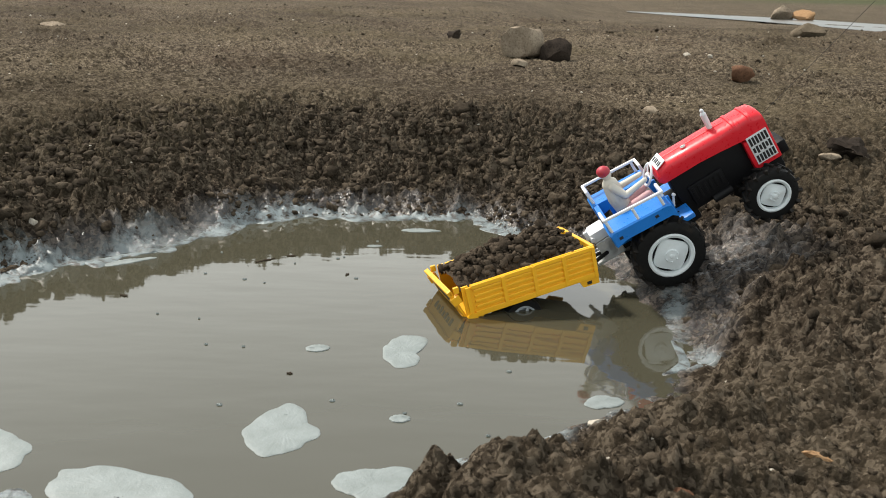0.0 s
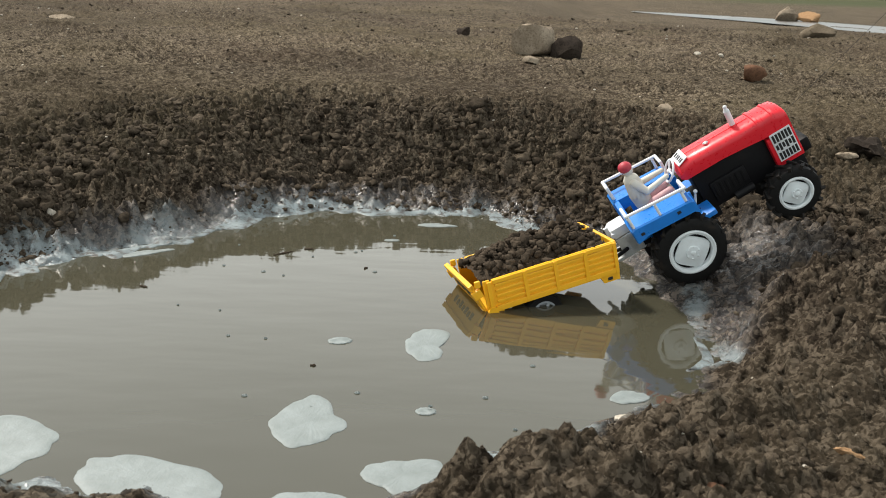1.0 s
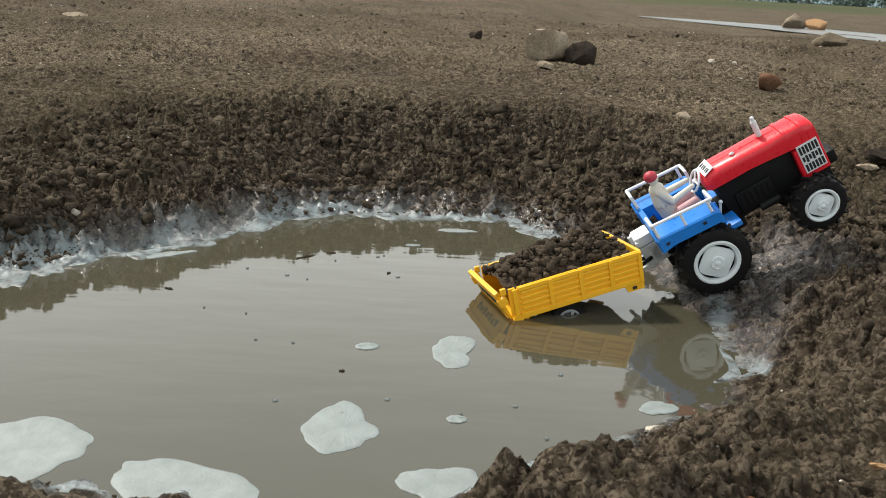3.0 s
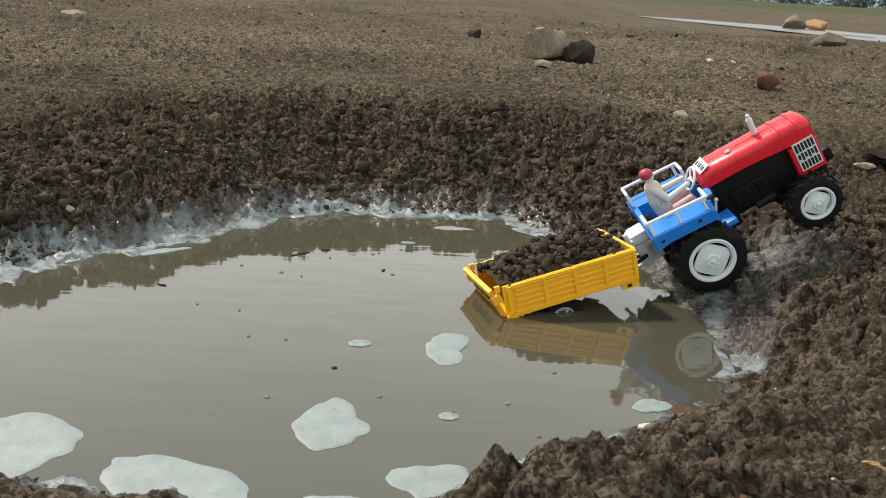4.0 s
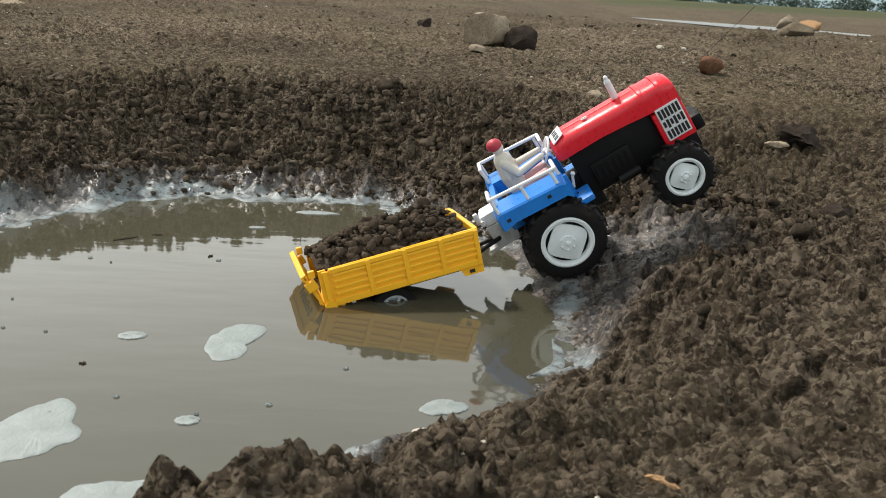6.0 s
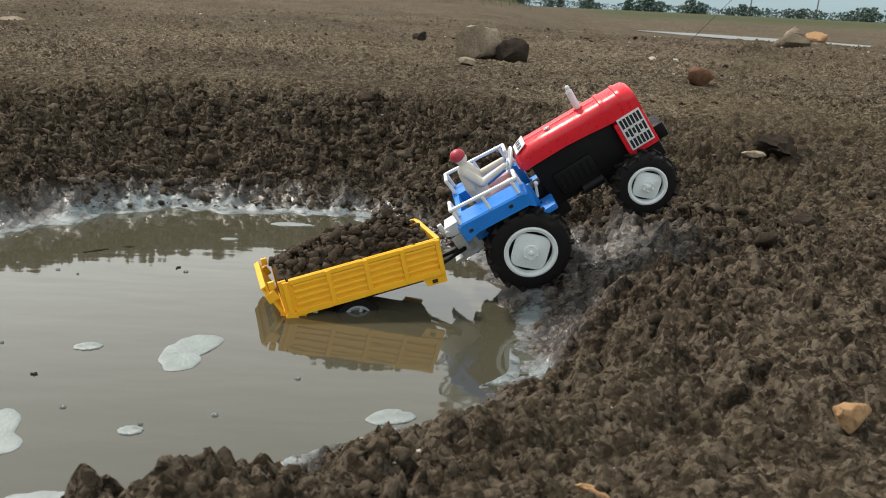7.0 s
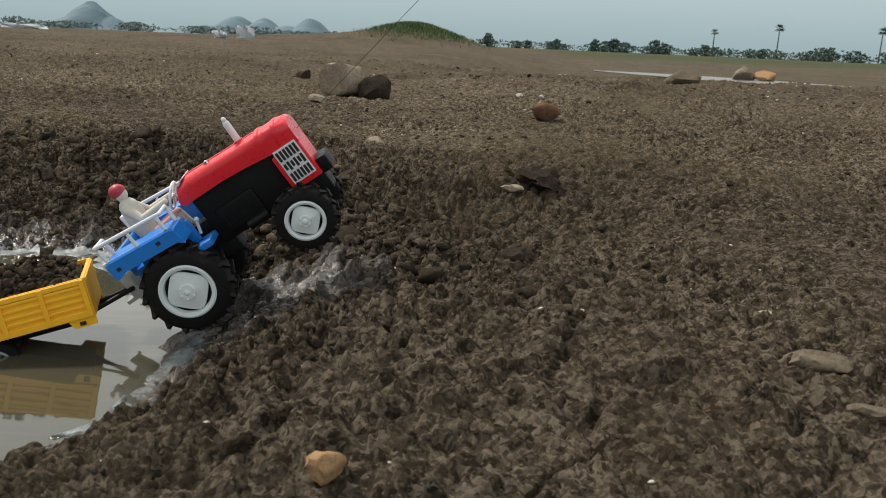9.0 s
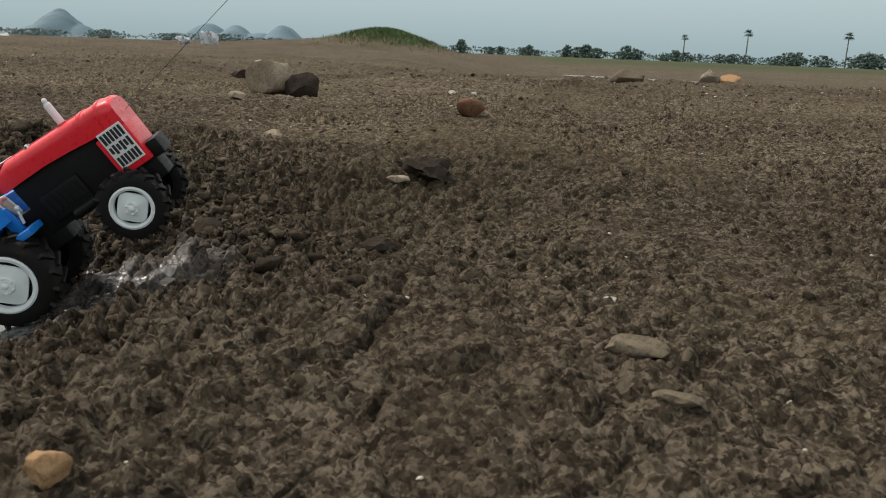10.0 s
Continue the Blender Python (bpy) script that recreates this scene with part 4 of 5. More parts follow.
def build_load(m):
    """Clods heaped in the trailer."""
    rng = np.random.default_rng(5)
    hw = TW / 2 - 0.004
    bed = []
    xs, ys = np.linspace(0.0005, TL - 0.0025, 40), np.linspace(-hw - 0.001, hw + 0.001, 24)
    gx, gy = np.meshgrid(xs, ys)
    crest = lambda x, y: 0.0205 + 0.0135 * np.clip(1 - (y / hw) ** 2, 0, 1) * np.clip(np.sin(np.clip(x / TL, 0, 1) * 2.6 + 0.35), 0, 1) + 0.004 * hump(x, y, TL * 0.78, hw * 0.35, 0.012, 0.010)
    gz = crest(gx, gy) - 0.003 + 0.001 * rng.normal(size=gx.shape)
    p = np.stack((gx, gy, gz), -1).reshape(-1, 3)
    i = np.arange(len(p)).reshape(gx.shape)
    f = np.concatenate((np.stack((i[:-1, :-1], i[:-1, 1:], i[1:, 1:]), -1).reshape(-1, 3), np.stack((i[:-1, :-1], i[1:, 1:], i[1:, :-1]), -1).reshape(-1, 3)))
    bed.append((p, f))
    for k in range(520):
        r = rng.choice([0.0011, 0.0018, 0.0028, 0.0040], p=[0.42, 0.33, 0.18, 0.07])
        x, y = rng.uniform(0.002, TL - 0.005), rng.uniform(-hw, hw)
        q, f = lump(rng, (r * rng.uniform(0.9, 1.4), r, r * rng.uniform(0.65, 1.0)), 2 if r > 0.0015 else 1)
        bed.append((q @ spin(rng).T + np.array((x, y, float(crest(np.array(x), np.array(y))) - r * 0.15)), f))
    q, f = lump(rng, (0.0045, 0.004, 0.006), 2)
    bed.append((q + np.array((TL * 0.80, hw * 0.45, 0.0335)), f))
    o = heap("soil_load", bed, CLOD)
    o.matrix_world = m
    return tagged(o, "heap of dark crumbly soil clods filling the yellow trailer", "soil", kind="stuff")


build_load(TRAILER)


# ---- foam on the water ----
def raft(bm, outline, rng):
    """A low cushion of froth over a closed outline about its own middle, with a rounded rim."""
    n, rings = len(outline), []
    for k, z in ((1.0, -0.0004), (1.0, 0.00015), (0.97, 0.0004), (0.85, 0.0006), (0.6, 0.0007), (0.3, 0.00075)):
        rings.append([bm.verts.new((x * k, y * k, z + (0.00008 * rng.normal() if k < 1 else 0))) for x, y in outline])
    for a, b in zip(rings, rings[1:]):
        for i in range(n):
            bm.faces.new((a[i], a[(i + 1) % n], b[(i + 1) % n], b[i]))
    bm.faces.new(rings[-1])


def foam_patch(cx, cy, rx, ry, turn, seed, radii=(1, 1, 1, 1, 1, 1, 1, 1), ragged=0.05):
    """A raft of froth; radii say how far its rim reaches at even steps round it, from its east side anticlockwise."""
    rng = np.random.default_rng(seed)
    ph = rng.uniform(0, 6.28, 5)
    n, m, outline = 96, len(radii), []
    for i in range(n):
        p = i * m / n
        j, f = int(p), p - int(p)
        p0, p1, p2, p3 = (radii[(j + q) % m] for q in (-1, 0, 1, 2))
        r = p1 + 0.5 * f * (p2 - p0 + f * (2 * p0 - 5 * p1 + 4 * p2 - p3 + f * (3 * (p1 - p2) + p3 - p0)))
        a = 2 * math.pi * i / n
        r = r * (1 + ragged * sum(math.sin((k + 4) * 1.7 * a + ph[k]) / (k + 2) for k in range(5))) + 0.25 * ragged * rng.normal() * 0.3
        x, y = rx * r * math.cos(a), ry * r * math.sin(a)
        outline.append((x * math.cos(turn) - y * math.sin(turn), x * math.sin(turn) + y * math.cos(turn)))
    bm = bmesh.new()
    raft(bm, outline, rng)
    o = part("foam_patch", bm, FOAM, None, "", True)
    o.location = (cx, cy, WATER_LEVEL)
    size = "large" if rx > 0.013 else "small"
    return tagged(o, f"{size} whitish raft of scum floating on muddy water", "foam", "foam on the puddle")


for n, spec in enumerate((
        # the largest raft: a broad blunt triangle drawn out to a tail
        (-0.0670, 0.3370, 0.0170, 0.0230, -0.05, (0.95, 0.62, 0.92, 1.12, 0.98, 1.10, 1.02, 1.00, 0.86, 0.82)),
        # a bent one: a lobe with an arm towards the north-east
        (-0.0170, 0.4250, 0.0135, 0.0190, 0.0, (0.62, 1.35, 1.22, 0.92, 0.85, 0.88, 1.05, 0.95)),
        (-0.0650, 0.4275, 0.0068, 0.0046, 0.1, (1, 1, 1, 0.95, 1, 1.05, 1, 0.95)), (-0.0150, 0.3505, 0.0050, 0.0036, 0.1, (1, 1, 1, 1)),
        (0.0860, 0.3720, 0.0105, 0.0066, 0.25, (1.0, 0.9, 1.1, 0.9, 1.0, 1.05, 0.9, 1.0)),
        (-0.0130, 0.6665, 0.0160, 0.0052, -0.02, (1.05, 0.9, 1.0, 0.9, 1.0, 1.1, 1.0, 0.8)), (-0.0480, 0.6200, 0.0060, 0.0026, 0.1, (1, 1, 1, 1)),
        (-0.0230, 0.2960, 0.0190, 0.0140, 0.1, (0.9, 1.1, 0.8, 0.95, 0.9, 0.7, 1.0, 0.9)), (-0.0590, 0.2745, 0.0170, 0.0090, 0.05, (1, 1, 0.9, 1, 1, 1.1, 1, 1)),
        (-0.1970, 0.3060, 0.0270, 0.0270, 0.3, (0.95, 0.9, 1.05, 1.0, 1.1, 1.1, 0.95, 0.8)), (-0.1240, 0.2860, 0.0330, 0.0170, -0.30, (0.95, 1.0, 0.9, 1.0, 0.95, 1.0, 1.1, 1.0)),
        (-0.2480, 0.3020, 0.0350, 0.0180, -0.2, (1, 0.8, 1.1, 0.9, 1, 1, 1, 1)),
        (-0.2220, 0.5680, 0.0170, 0.0055, 0.55, (1.2, 0.7, 0.9, 0.8, 1, 1.2, 0.9, 0.8)))):
    foam_patch(*spec[:5], n + 1, spec[5])
rng = np.random.default_rng(77)
for n in range(26):
    a = rng.uniform(-0.17, 0.09), rng.uniform(0.31, 0.66)
    if float(shore_distance(np.array([a[0]]), np.array([a[1]]))[0]) < -0.012 and not (-0.04 < a[0] < 0.16 and a[1] > 0.45):
        r = rng.uniform(0.0007, 0.0016)
        foam_patch(a[0], a[1], r, r * 0.7, 0, 200 + n)


def shore_scum(first, last, out, up, seed):
    """A skin of scum lapped against the bank between two corners of the shore: out over the water, up over the soil."""
    rng = np.random.default_rng(seed)
    pts = np.array([SHORE[i % len(SHORE)] for i in range(first, last + 1)])
    seg = np.hypot(*np.diff(pts, axis=0).T)
    s = np.concatenate(([0], np.cumsum(seg)))
    q = np.arange(0, s[-1], 0.0016)
    px, py = np.interp(q, s, pts[:, 0]), np.interp(q, s, pts[:, 1])
    k = np.ones(9) / 9
    px, py = np.convolve(np.pad(px, 4, "edge"), k, "valid"), np.convolve(np.pad(py, 4, "edge"), k, "valid")
    tx, ty = np.gradient(px), np.gradient(py)
    ln = np.hypot(tx, ty) + 1e-9
    nx, ny = ty / ln, -tx / ln
    zero = np.zeros(len(q))
    taper = ss(0, 0.02, q) * ss(0, 0.02, s[-1] - q)
    # scalloped lobes towards the water
    lobes = 0.55 + 0.75 * np.abs(soft_noise(q, zero, 0.022, seed)) + 0.35 * soft_noise(q, zero, 0.05, seed + 1) + 0.12 * soft_noise(q, zero, 0.006, seed + 2)
    wo, wu = out * np.clip(2.6 * lobes - 1.6, 0.03, 2.2) * taper, up * (0.7 + 0.5 * soft_noise(q, zero, 0.03, seed + 3)) * taper + 0.002
    cols = np.array((0.0, 0.04, 0.12, 0.3, 0.5, 0.7, 0.85, 1.0))
    off = -wo[:, None] + cols[None, :] * (wo + wu)[:, None]
    gx, gy = px[:, None] + nx[:, None] * off, py[:, None] + ny[:, None] * off
    ground_z = soil_height(gx, gy, 1.0)[0]
    lift = np.array((-0.0004, 0.0003, 0.0006, 0.0008, 0.0008, 0.0005, 0.0001, -0.0012))[None, :] + 0.0001 * rng.normal(size=gx.shape)
    gz = np.maximum(ground_z, WATER_LEVEL) + lift
    me = grid_mesh("shore_scum", gx, gy, gz, SCUM, True)
    return tagged(new("shore_scum", me), "bluish white scum washed against the muddy bank", "foam", "foam on the puddle")


shore_scum(4, 7, 0.006, 0.008, 301)
shore_scum(6, 9, 0.007, 0.010, 302)
shore_scum(9, 11, 0.008, 0.014, 303)
shore_scum(10, 13, 0.009, 0.010, 304)
shore_scum(12, 15, 0.020, 0.008, 305)
shore_scum(26, 28, 0.006, 0.010, 306)


def floating_bit(x, y, length, turn):
    bm = bmesh.new()
    rod(bm, (-length / 2, 0, 0.0002), (length / 2, 0, 0.0004), 0.0007, 0.0003, 6)
    box(bm, (-length * 0.1, -0.001, -0.0003), (length * 0.25, 0.0012, 0.0007), 0.0002)
    o = part("twig", bm, CLOD)
    o.matrix_world = pose(x, y, WATER_LEVEL, 0, 0, turn)
    tagged(o, "dark scrap of twig floating on the puddle", "twig", "floating scraps")


for spec in ((-0.125, 0.578, 0.016, 40), (-0.108, 0.590, 0.007, 10), (-0.062, 0.552, 0.004, 70), (-0.2, 0.50, 0.006, -20), (-0.075, 0.395, 0.003, 0)):
    floating_bit(*spec)


# ---- stones and clods that can be told apart ----
def stone(name, x, y, radii, material, label, category, seed, turn=0.0, sink=0.3, rough=0.12):
    rng = np.random.default_rng(seed)
    p, f = lump(rng, radii, 3, 0.3 if name == "soil_clod" else rough)
    me_bm = bmesh.new()
    vs = [me_bm.verts.new(v) for v in p]
    for t in f:
        me_bm.faces.new([vs[i] for i in t])
    o = part(name, me_bm, material, None, "", True)
    o.matrix_world = pose(x, y, height(x, y) + radii[2] * (1 - sink * 2), 0, 0, turn)
    return tagged(o, label, category, "stones on the soil")


stone("stone", 0.138, 1.455, (0.040, 0.034, 0.042), STONE_GREY, "pale rounded brown-grey stone standing on the soil", "stone", 1, 20)
stone("stone", 0.198, 1.430, (0.032, 0.027, 0.032), STONE_DARK, "dark almost black lump leaning on a pale stone", "stone", 2)
stone("stone", 0.121, 1.290, (0.014, 0.012, 0.008), STONE_GREY, "small pale stone lying on the soil", "stone", 3)
stone("soil_clod", 0.022, 1.79, (0.018, 0.015, 0.015), STONE_DARK, "dark clod of soil on open ground", "clod", 4)
stone("stone", 0.440, 1.240, (0.029, 0.018, 0.017), STONE_RED, "reddish-brown broken stone on the soil", "stone", 5, 30)
stone("stone", 0.848, 1.985, (0.043, 0.030, 0.026), CRUST, "grey-brown wedge of stone half buried", "stone", 6, -15)
stone("pebble", 0.430, 1.490, (0.007, 0.006, 0.005), STONE_WHITE, "white pebble on brown soil", "pebble", 7)
stone("pebble", 0.465, 1.47, (0.005, 0.004, 0.004), STONE_WHITE, "white pebble on brown soil", "pebble", 8)
stone("soil_clod", 0.372, 0.742, (0.019, 0.015, 0.013), STONE_DARK, "dark angular clod with a broken face", "clod", 9, 20)
stone("stone", 0.348, 0.728, (0.010, 0.008, 0.004), STONE_GREY, "flat pale stone beside a dark clod", "stone", 10)
stone("pebble", 0.446, 0.466, (0.0062, 0.0048, 0.0038), STONE_WHITE, "cream pitted pebble pressed into the soil", "pebble", 11)
stone("pebble", 0.251, 0.326, (0.0080, 0.0065, 0.0062), STONE_ORANGE, "smooth orange-tan pebble on crumbly soil", "pebble", 12)
stone("stone", 0.156, 0.294, (0.0060, 0.0030, 0.0022), STONE_ORANGE, "thin pale tan flake of stone", "stone", 13, -30)
stone("stone", 0.095, 0.268, (0.0070, 0.0055, 0.0050), STONE_RED, "reddish-brown pebble among clods", "pebble", 14)
stone("pebble", -0.291, 0.575, (0.0046, 0.0040, 0.0032), STONE_WHITE, "pale pebble on the muddy bank", "pebble", 15)
stone("pebble", -0.052, 0.868, (0.0045, 0.0040, 0.0032), STONE_GREY, "pale pebble on the muddy bank", "pebble", 16)
stone("stone", 0.230, 0.901, (0.013, 0.010, 0.007), STONE_GREY, "brown stone half buried in crumbs", "stone", 17)
stone("pebble", -0.236, 0.915, (0.006, 0.004, 0.003), STONE_WHITE, "pale pebble on brown soil", "pebble", 18)
# plates of cracked soil crust, built with the stone shape
stone("stone", 0.437, 0.392, (0.0150, 0.0090, 0.0040), CRUST, "flat plate of dried soil crust", "stone", 19, -35)
stone("stone", 0.446, 0.358, (0.0095, 0.0060, 0.0035), CRUST, "flat plate of dried soil crust", "stone", 20, -40)
stone("soil_clod", 0.335, 0.590, (0.016, 0.010, 0.008), STONE_DARK, "wet dark clod on trodden soil", "clod", 21)
stone("stone", -0.86, 1.9, (0.03, 0.02, 0.008), STONE_GREY, "flat pale stone on open ground", "stone", 22)
stone("stone", 0.079, 0.346, (0.006, 0.005, 0.004), STONE_WHITE, "cream stone at the edge of the puddle", "stone", 23)


# ---- loose crumbs: too many to count ----
def build_crumbs():
    rng = np.random.default_rng(11)
    kit = {s: [lump(rng, (1, rng.uniform(0.6, 1), rng.uniform(0.4, 0.75)), s, 0.5) for _ in range(14)] for s in (1, 2, 3)}
    n = 18500
    y = 0.2 + 1.1 * rng.uniform(0, 1, n) ** 1.4
    x = 0.13 + rng.uniform(-1, 1, n) * (0.36 + 0.5 * y)
    # coarser ones on the open ground, more on the banks and on the spoil by the near edge
    k, m, q = 13000, 500, 17000
    yy = 0.95 + 2.6 * rng.uniform(0, 1, k) ** 1.7
    a = rng.uniform(0.15, 3.3, q)
    x = np.concatenate((x, 0.13 + rng.uniform(-1, 1, k) * (0.3 + 0.55 * yy), rng.normal(0.06, 0.07, m), -0.08 + np.cos(a) * rng.uniform(0.2, 0.42, q)))
    y = np.concatenate((y, yy, rng.normal(0.27, 0.028, m), 0.52 + np.sin(a) * rng.uniform(0.16, 0.40, q)))
    z, wet, scum = soil_height(x, y, 1.0)
    _, d, edge = land(x, y)
    near = ss(0.5, 0.38, y)
    rut = hump(x, y, 0.185, 0.545, 0.08, 0.06)
    keep = (rng.uniform(0, 1, len(x)) > 0.25 * near) & (edge > 0.006) & (y > 0.19) & (rut < rng.uniform(0.15, 0.5, len(x)))
    crust = ss(0.2, 0.3, x) * ss(0.56, 0.48, y)
    keep &= rng.uniform(0, 1, len(x)) > 0.2 * crust
    bank = ss(0.0, 0.04, d) * ss(0.34, 0.1, d)
    r = (0.0009 + 0.0030 * rng.uniform(0, 1, len(x)) ** 3.6) * (1 + 1.0 * bank * rng.uniform(0, 1, len(x))) * (1 + 1.3 * ss(0.9, 2.2, y))
    spoil = hump(x, y, 0.05, 0.27, 0.1, 0.05)
    r = r * (1 + 0.25 * spoil * rng.uniform(0, 1, len(x)))
    r = np.where(rng.uniform(0, 1, len(x)) < 0.012, r * 2.0, r) * (1 - 0.35 * near)
    pieces = []
    for i in np.nonzero(keep)[0]:
        s = 3 if r[i] > 0.0052 and y[i] < 0.5 else 2 if r[i] > 0.0031 and y[i] < 1.0 else 1
        p, f = kit[s][rng.integers(14)]
        pieces.append((p @ spin(rng, 0.8).T * r[i] + np.array((x[i], y[i], z[i] - r[i] * 0.2)), f))
    o = heap("soil_crumbs", pieces, CRUMB)
    return tagged(o, "loose brown crumbs and clods of soil strewn over the ground", "soil", kind="stuff")


build_crumbs()


def build_grit():
    """Pale specks of stone in the soil."""
    rng = np.random.default_rng(19)
    y = 0.25 + 2.2 * rng.uniform(0, 1, 260) ** 1.5
    x = 0.13 + rng.uniform(-1, 1, 260) * (0.3 + 0.55 * y)
    z, wet, scum = soil_height(x, y, 1.0)
    edge = land(x, y)[2]
    pieces = []
    for i in np.nonzero(edge > 0.02)[0]:
        r = rng.uniform(0.0005, 0.0014) * (1 + 1.2 * ss(0.7, 2.0, y[i]))
        p, f = lump(rng, (r * 1.2, r, r * 0.7), 2, 0.15)
        pieces.append((p + np.array((x[i], y[i], z[i] + r * 0.4)), f))
    tagged(heap("pale_grit", pieces, STONE_WHITE), "tiny pale bits of stone scattered in brown soil", "grit", kind="stuff")


build_grit()


# ---- the open land beyond ----
def land_z(x, y):
    return float(land(np.array([x] * 5), np.array([y] * 5))[0][0])


def plastic_scrap(x, y, w, h, seed):
    rng = np.random.default_rng(seed)
    bm = bmesh.new()
    nx, nz = 9, 6
    grid = [[bm.verts.new((w * (i / nx - 0.5) * (1 - 0.3 * k / nz * (i > nx / 2)), 0.05 * math.sin(i * 1.1 + k) + 0.02 * rng.normal(), h * k / nz * (1 + 0.12 * rng.normal()))) for i in range(nx + 1)] for k in range(nz + 1)]
    for a, b in zip(grid, grid[1:]):
        for i in range(nx):
            bm.faces.new((a[i], a[i + 1], b[i + 1], b[i]))
    bmesh.ops.solidify(bm, geom=bm.faces[:], thickness=0.02)
    o = part("plastic_sheet", bm, WHITE, None, "", True)
    o.location = (x, y, land_z(x, y) - 0.01)
    tagged(o, "crumpled white plastic sheet lying on bare ground", "plastic sheet", "scraps of sheeting")


plastic_scrap(-1.50, 8.35, 0.19, 0.13, 1)
plastic_scrap(-1.78, 8.5, 0.14, 0.07, 2)
plastic_scrap(-4.6, 10.2, 0.9, 0.06, 3)


def boulder(x, y, radii, material, seed, label):
    o = stone("boulder", x, y, radii, material, label, "boulder", seed)
    o.location.z = land_z(x, y) + radii[2] * 0.6


boulder(4.45, 11.3, (0.17, 0.13, 0.13), STONE_GREY, 31, "pale boulder beside the far wet track")
boulder(4.72, 11.2, (0.18, 0.13, 0.10), STONE_ORANGE, 32, "tan boulder beside the far wet track")


def build_track():
    """A shallow strip of water lying along the low ground."""
    near = [(2.75, 12.9), (3.1, 11.7), (3.7, 10.2), (4.0, 9.0), (4.3, 6.8), (5.2, 4.6)]
    far = [(2.8, 13.1), (3.5, 12.9), (4.4, 12.1), (4.9, 11.4), (5.7, 9.3), (8.0, 7.2)]
    bm = bmesh.new()
    rows = []
    for (ax, ay), (bx, by) in zip(near, far):
        rows.append([bm.verts.new((ax + (bx - ax) * k / 10, ay + (by - ay) * k / 10, -0.116)) for k in range(11)])
    for a, b in zip(rows, rows[1:]):
        for k in range(10):
            bm.faces.new((a[k], a[k + 1], b[k + 1], b[k]))
    m, t, b, co = base("wet_track")
    n = noise_tex(t, co, 1.2, 5)
    t.links.new(mixc(t, ramp(t, n, [(0.4, (0, 0, 0)), (0.62, (1, 1, 1))]), (0.05, 0.042, 0.032), (0.10, 0.09, 0.08)), b.inputs["Base Color"])
    b.inputs["Roughness"].default_value = 0.3
    o = part("wet_track", bm, m, None, "", True)
    tagged(o, "pale strip of shallow water along a far track", "track", kind="structure")


build_track()
GRASS = leafy("grass", (0.045, 0.075, 0.02), (0.1, 0.15, 0.045), 3.0)
# far green lightened and greyed: haze is mixed into the leaf colour
LEAF = leafy("haze_tinted_leaves", (0.045, 0.078, 0.066), (0.075, 0.115, 0.095), 0.4)
BARK = leafy("far_bark", (0.05, 0.04, 0.03), (0.1, 0.085, 0.07), 1.0)
# skyline leaves: stronger haze painted in as a paler, bluer colour
HAZE_LEAF = leafy("haze_painted_leaves", (0.08, 0.12, 0.12), (0.11, 0.155, 0.15), 0.1)
# the hills' even blue is distance haze put into the base colour
HILL = leafy("haze_painted_hill", (0.085, 0.150, 0.185), (0.092, 0.157, 0.192), 0.004)


def blades(name, spots, size, label, spread=1.0):
    """Blades of grass, each a bent tapering strip."""
    rng = np.random.default_rng(len(spots))
    pieces = []
    for x, y, z in spots:
        h, w, a = size * rng.uniform(0.5, 1.2), size * 0.09, rng.uniform(0, 6.28)
        lean = np.array((math.cos(a), math.sin(a), 0)) * h * rng.uniform(0.1, 0.6)
        side = np.array((-math.sin(a), math.cos(a), 0)) * w
        o = np.array((x, y, z - 0.01))
        p = np.array((o - side, o + side, o + lean * 0.35 + (0, 0, h * 0.6) + side * 0.7, o + lean * 0.35 + (0, 0, h * 0.6) - side * 0.7, o + lean + (0, 0, h)))
        pieces.append((p, np.array(((0, 1, 2), (0, 2, 3), (3, 2, 4)))))
    return tagged(heap(name, pieces, GRASS), label, "grass", kind="stuff")


rng = np.random.default_rng(3)
xy = np.stack((rng.normal(0.05, 0.45, 7000), rng.normal(17.2, 0.8, 7000)), -1)
zz = land(xy[:, 0], xy[:, 1])[0]
blades("mound_grass", [(a, b, c) for (a, b), c in zip(xy, zz)], 0.07, "short green grass over the crown of an earth mound")


def build_tree(x, y, h, w, seed, label, low=0.25, leaf=None):
    """A far tree: trunk, limbs and a crown of many small leaf clumps."""
    rng = np.random.default_rng(seed)
    t = thing("tree", pose(x, y, 0.0), label, "tree", "far tree line")
    bm = bmesh.new()
    rod(bm, (0, 0, -0.3), (0.1 * w * rng.normal() * 0.3, 0, h * 0.55), 0.035 * h, 0.02 * h, 8)
    for _ in range(5):
        a = rng.uniform(0, 6.28)
        rod(bm, (0, 0, h * rng.uniform(0.25, 0.5)), (w * 0.35 * math.cos(a), w * 0.35 * math.sin(a), h * rng.uniform(0.55, 0.8)), 0.014 * h, 0.006 * h, 6)
    part("trunk", bm, BARK, t)
    pieces = []
    for _ in range(110):
        a, q, c = rng.uniform(0, 6.28), rng.uniform(0, 1) ** 0.5, rng.uniform(0, 1)
        bulge = math.sin(math.pi * (0.12 + 0.8 * c)) * (0.8 + 0.35 * math.sin(3 * a + seed))
        r = h * rng.uniform(0.07, 0.16)
        p, f = lump(rng, (r, r, r * 0.8), 1, 0.9)
        pieces.append((p + np.array((w / 2 * bulge * q * math.cos(a), w / 2 * bulge * q * math.sin(a), h * (low + (1 - low) * c))), f))
    crown = heap("crown", pieces, leaf or LEAF)
    crown.parent = t


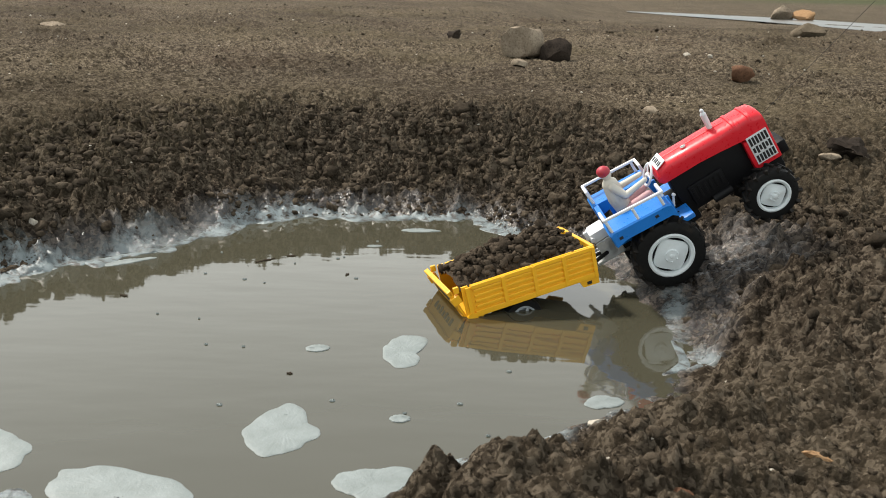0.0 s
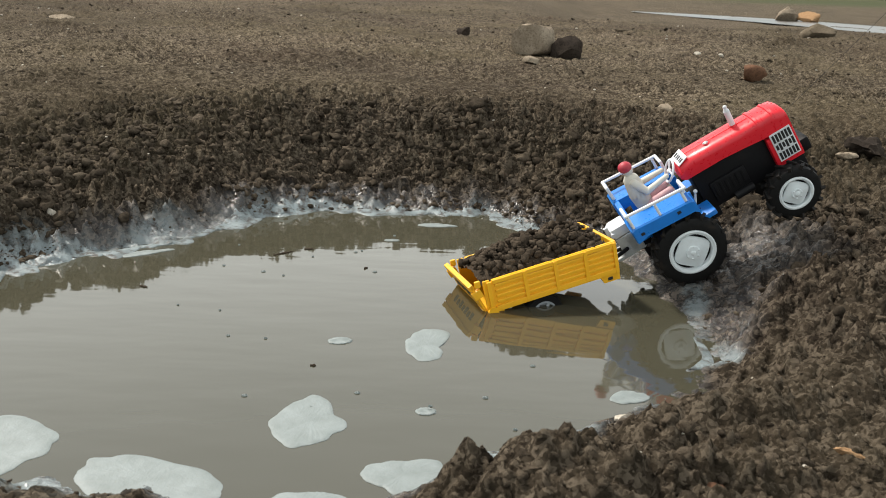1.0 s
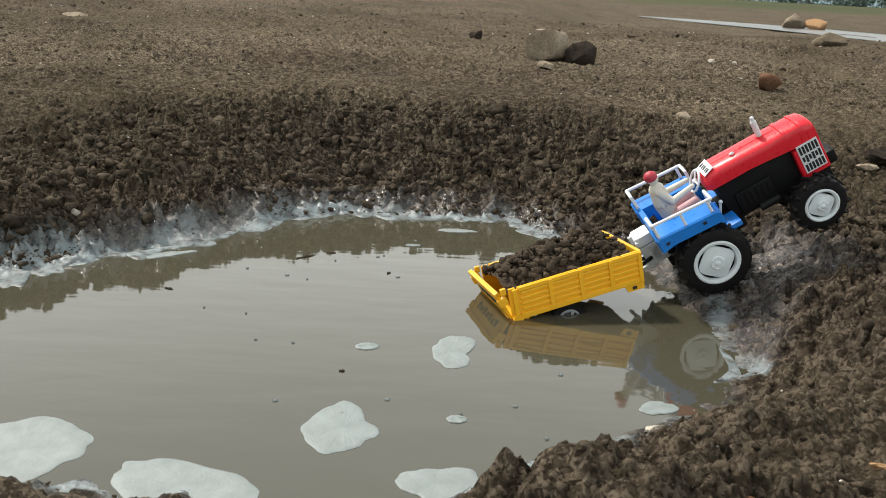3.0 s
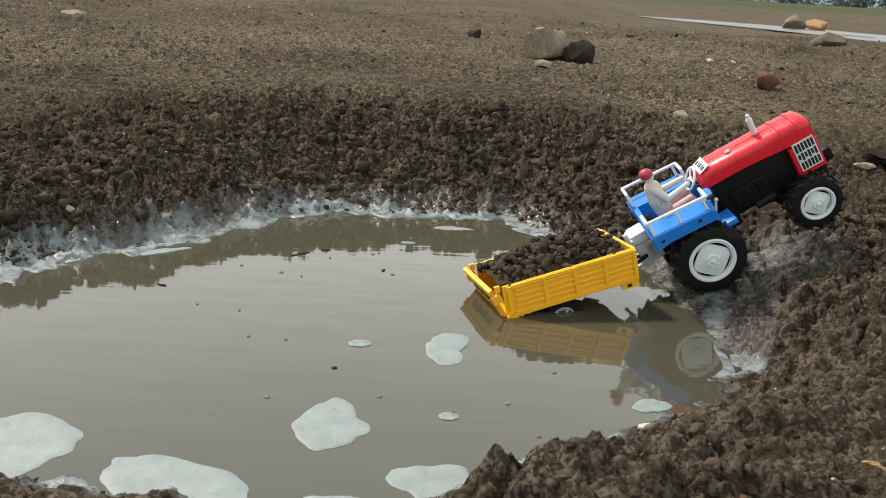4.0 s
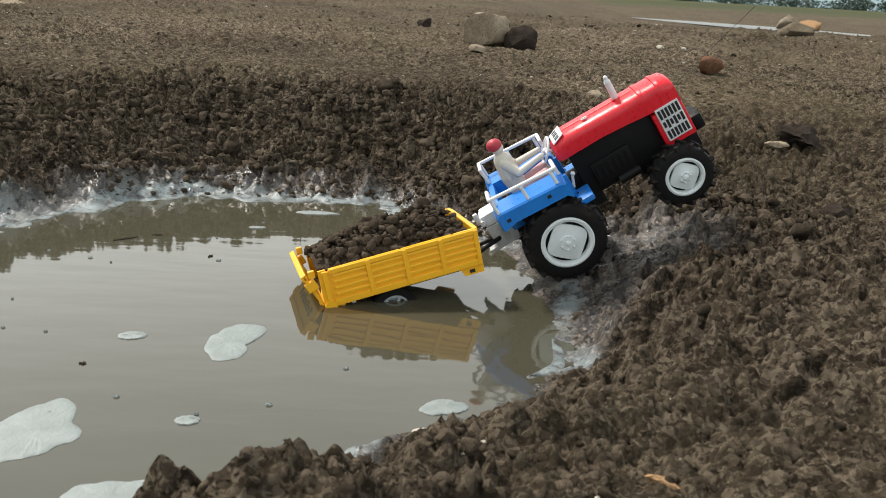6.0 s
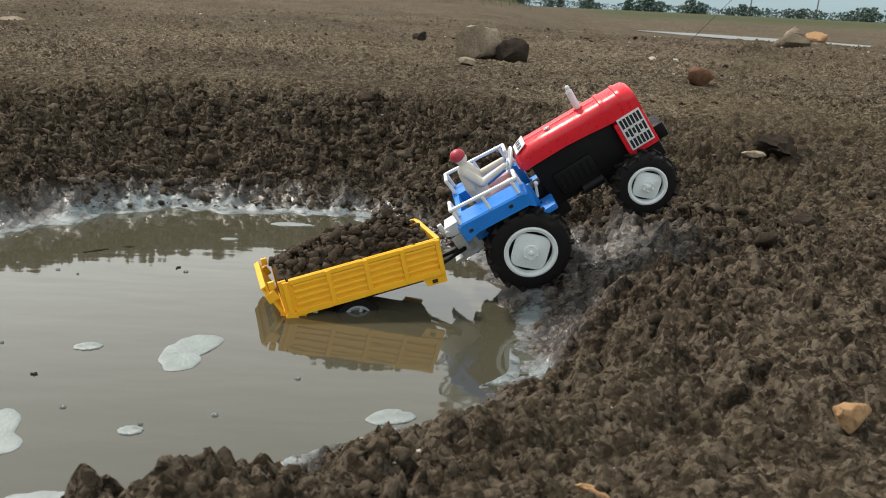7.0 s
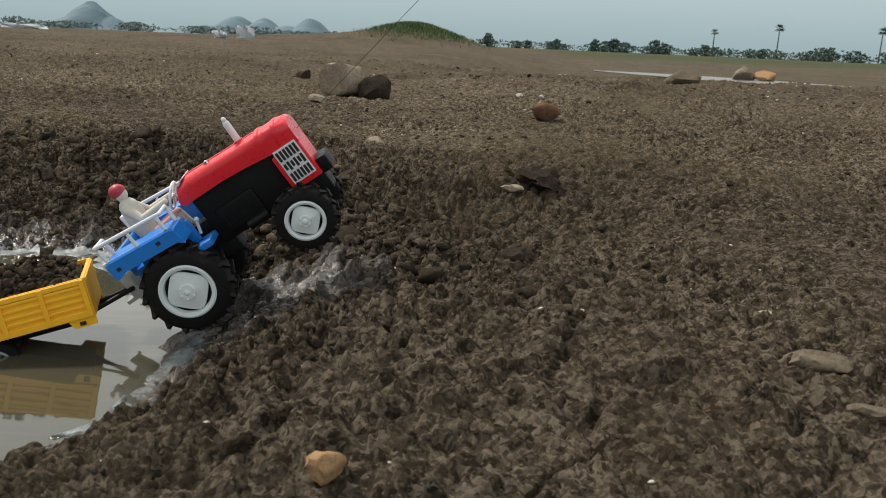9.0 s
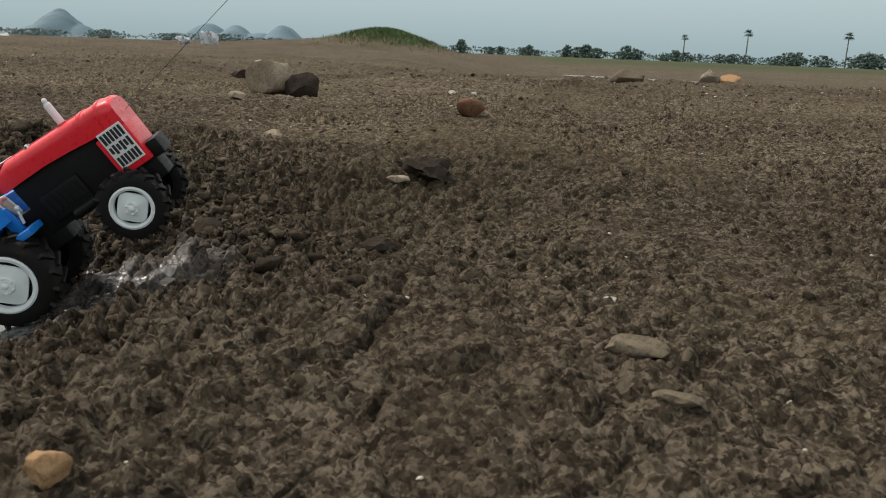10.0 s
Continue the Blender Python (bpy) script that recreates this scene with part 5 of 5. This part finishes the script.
def build_palm(x, y, h, seed):
    rng = np.random.default_rng(seed)
    t = thing("palm_tree", pose(x, y, 0.0), "tall bare-trunked palm with a round fan crown", "palm tree", "far tree line")
    bm = bmesh.new()
    rod(bm, (0, 0, -0.3), (0.15, 0, h * 0.9), 0.24, 0.16, 10)
    part("trunk", bm, BARK, t)
    pieces = []
    for i in range(34):
        a, up = rng.uniform(0, 6.28), rng.uniform(-0.7, 1.3)
        L = h * 0.17 * rng.uniform(0.8, 1.1)
        d = np.array((math.cos(a) * math.cos(up), math.sin(a) * math.cos(up), math.sin(up)))
        side = np.cross(d, (0, 0, 1.0))
        side = side / (np.linalg.norm(side) + 1e-6)
        o = np.array((0.15, 0, h * 0.9))
        for s in range(-3, 4):
            tip = o + (d + side * s * 0.22) * L * (1 - 0.05 * abs(s)) - np.array((0, 0, 0.1 * L))
            mid = o + d * L * 0.45
            pieces.append((np.array((o + d * L * 0.3, mid + side * L * (0.06 * s + 0.05), tip, mid + side * L * (0.06 * s - 0.05))), np.array(((0, 1, 2), (0, 2, 3)))))
    heap("crown", pieces, LEAF).parent = t


FAR = 300.0
rng = np.random.default_rng(21)
for u, hh, ww in ((865, 6.5, 4), (915, 3.5, 4), (935, 4, 4), (960, 3.5, 5), (985, 5, 4), (1010, 3, 6), (1045, 5.5, 4), (1065, 6, 5), (1085, 5, 5), (1110, 5, 7), (1140, 6.2, 8), (1165, 3, 5), (1198, 5.2, 7), (1225, 5, 5), (1245, 4, 6), (1275, 4.5, 8), (1305, 4, 9), (1345, 4, 9), (1378, 4.5, 6), (1420, 4.5, 9), (1445, 6, 11), (1475, 6.5, 12), (1505, 5.5, 10), (1540, 7, 12), (1570, 7, 12), (1600, 7, 12), (1640, 6, 14)):
    build_tree(0.3 + (u - 762) / 1468 * FAR, FAR + rng.uniform(-15, 25), hh * 0.75, ww * 1.25, u, "low leafy tree in the far tree line, haze put into leaf colour", 0.02)
for k in range(24):
    u = 850 + k * 34 + rng.uniform(-10, 10)
    build_tree(0.3 + (u - 762) / 1468 * FAR, FAR + 30 + rng.uniform(-6, 6), rng.uniform(2.4, 3.8), rng.uniform(12, 19), 900 + k, "low green scrub along the far field edge", 0.0)
for u, hh in ((1232, 9.0), (1340, 11.5), (1514, 12.0)):
    build_palm(0.3 + (u - 762) / 1468 * FAR, FAR - 10, hh, u)
for k in range(26):
    u = 20 + k * 26 + rng.uniform(-8, 8)
    if not 600 < u < 700:
        build_tree(0.3 + (u - 762) / 1468 * 600, 600 + rng.uniform(-20, 40), rng.uniform(4, 7), rng.uniform(28, 44), 500 + k, "low tree on the far skyline with haze put into its colour", 0.1, HAZE_LEAF)


def build_hill(cx, cy, w, h, seed, peaks):
    """A rocky hill with the distance haze put into its colour."""
    n, mrows = 60, 24
    gx, gy = np.meshgrid(np.linspace(-1, 1, n), np.linspace(-1, 1, mrows))
    z = np.zeros(gx.shape)
    for px, ph, pw in peaks:
        z = np.maximum(z, ph * np.cos(np.clip(np.abs(gx - px) / pw, 0, 1) * math.pi / 2) ** 2.4 * np.clip(1 - gy ** 2, 0, 1))
    z = z * (1 + 0.10 * soft_noise(gx, gy, 0.3, seed) + 0.02 * soft_noise(gx, gy, 0.1, seed + 1))
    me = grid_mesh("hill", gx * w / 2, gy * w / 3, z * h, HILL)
    o = new("hill", me)
    o.location = (cx, cy, -1.0)
    return tagged(o, "rocky hill with pale blue haze put into its colour", "hill", "hills on the skyline")


D = 2600.0
pos = lambda u: 0.3 + (u - 762) / 1468 * D
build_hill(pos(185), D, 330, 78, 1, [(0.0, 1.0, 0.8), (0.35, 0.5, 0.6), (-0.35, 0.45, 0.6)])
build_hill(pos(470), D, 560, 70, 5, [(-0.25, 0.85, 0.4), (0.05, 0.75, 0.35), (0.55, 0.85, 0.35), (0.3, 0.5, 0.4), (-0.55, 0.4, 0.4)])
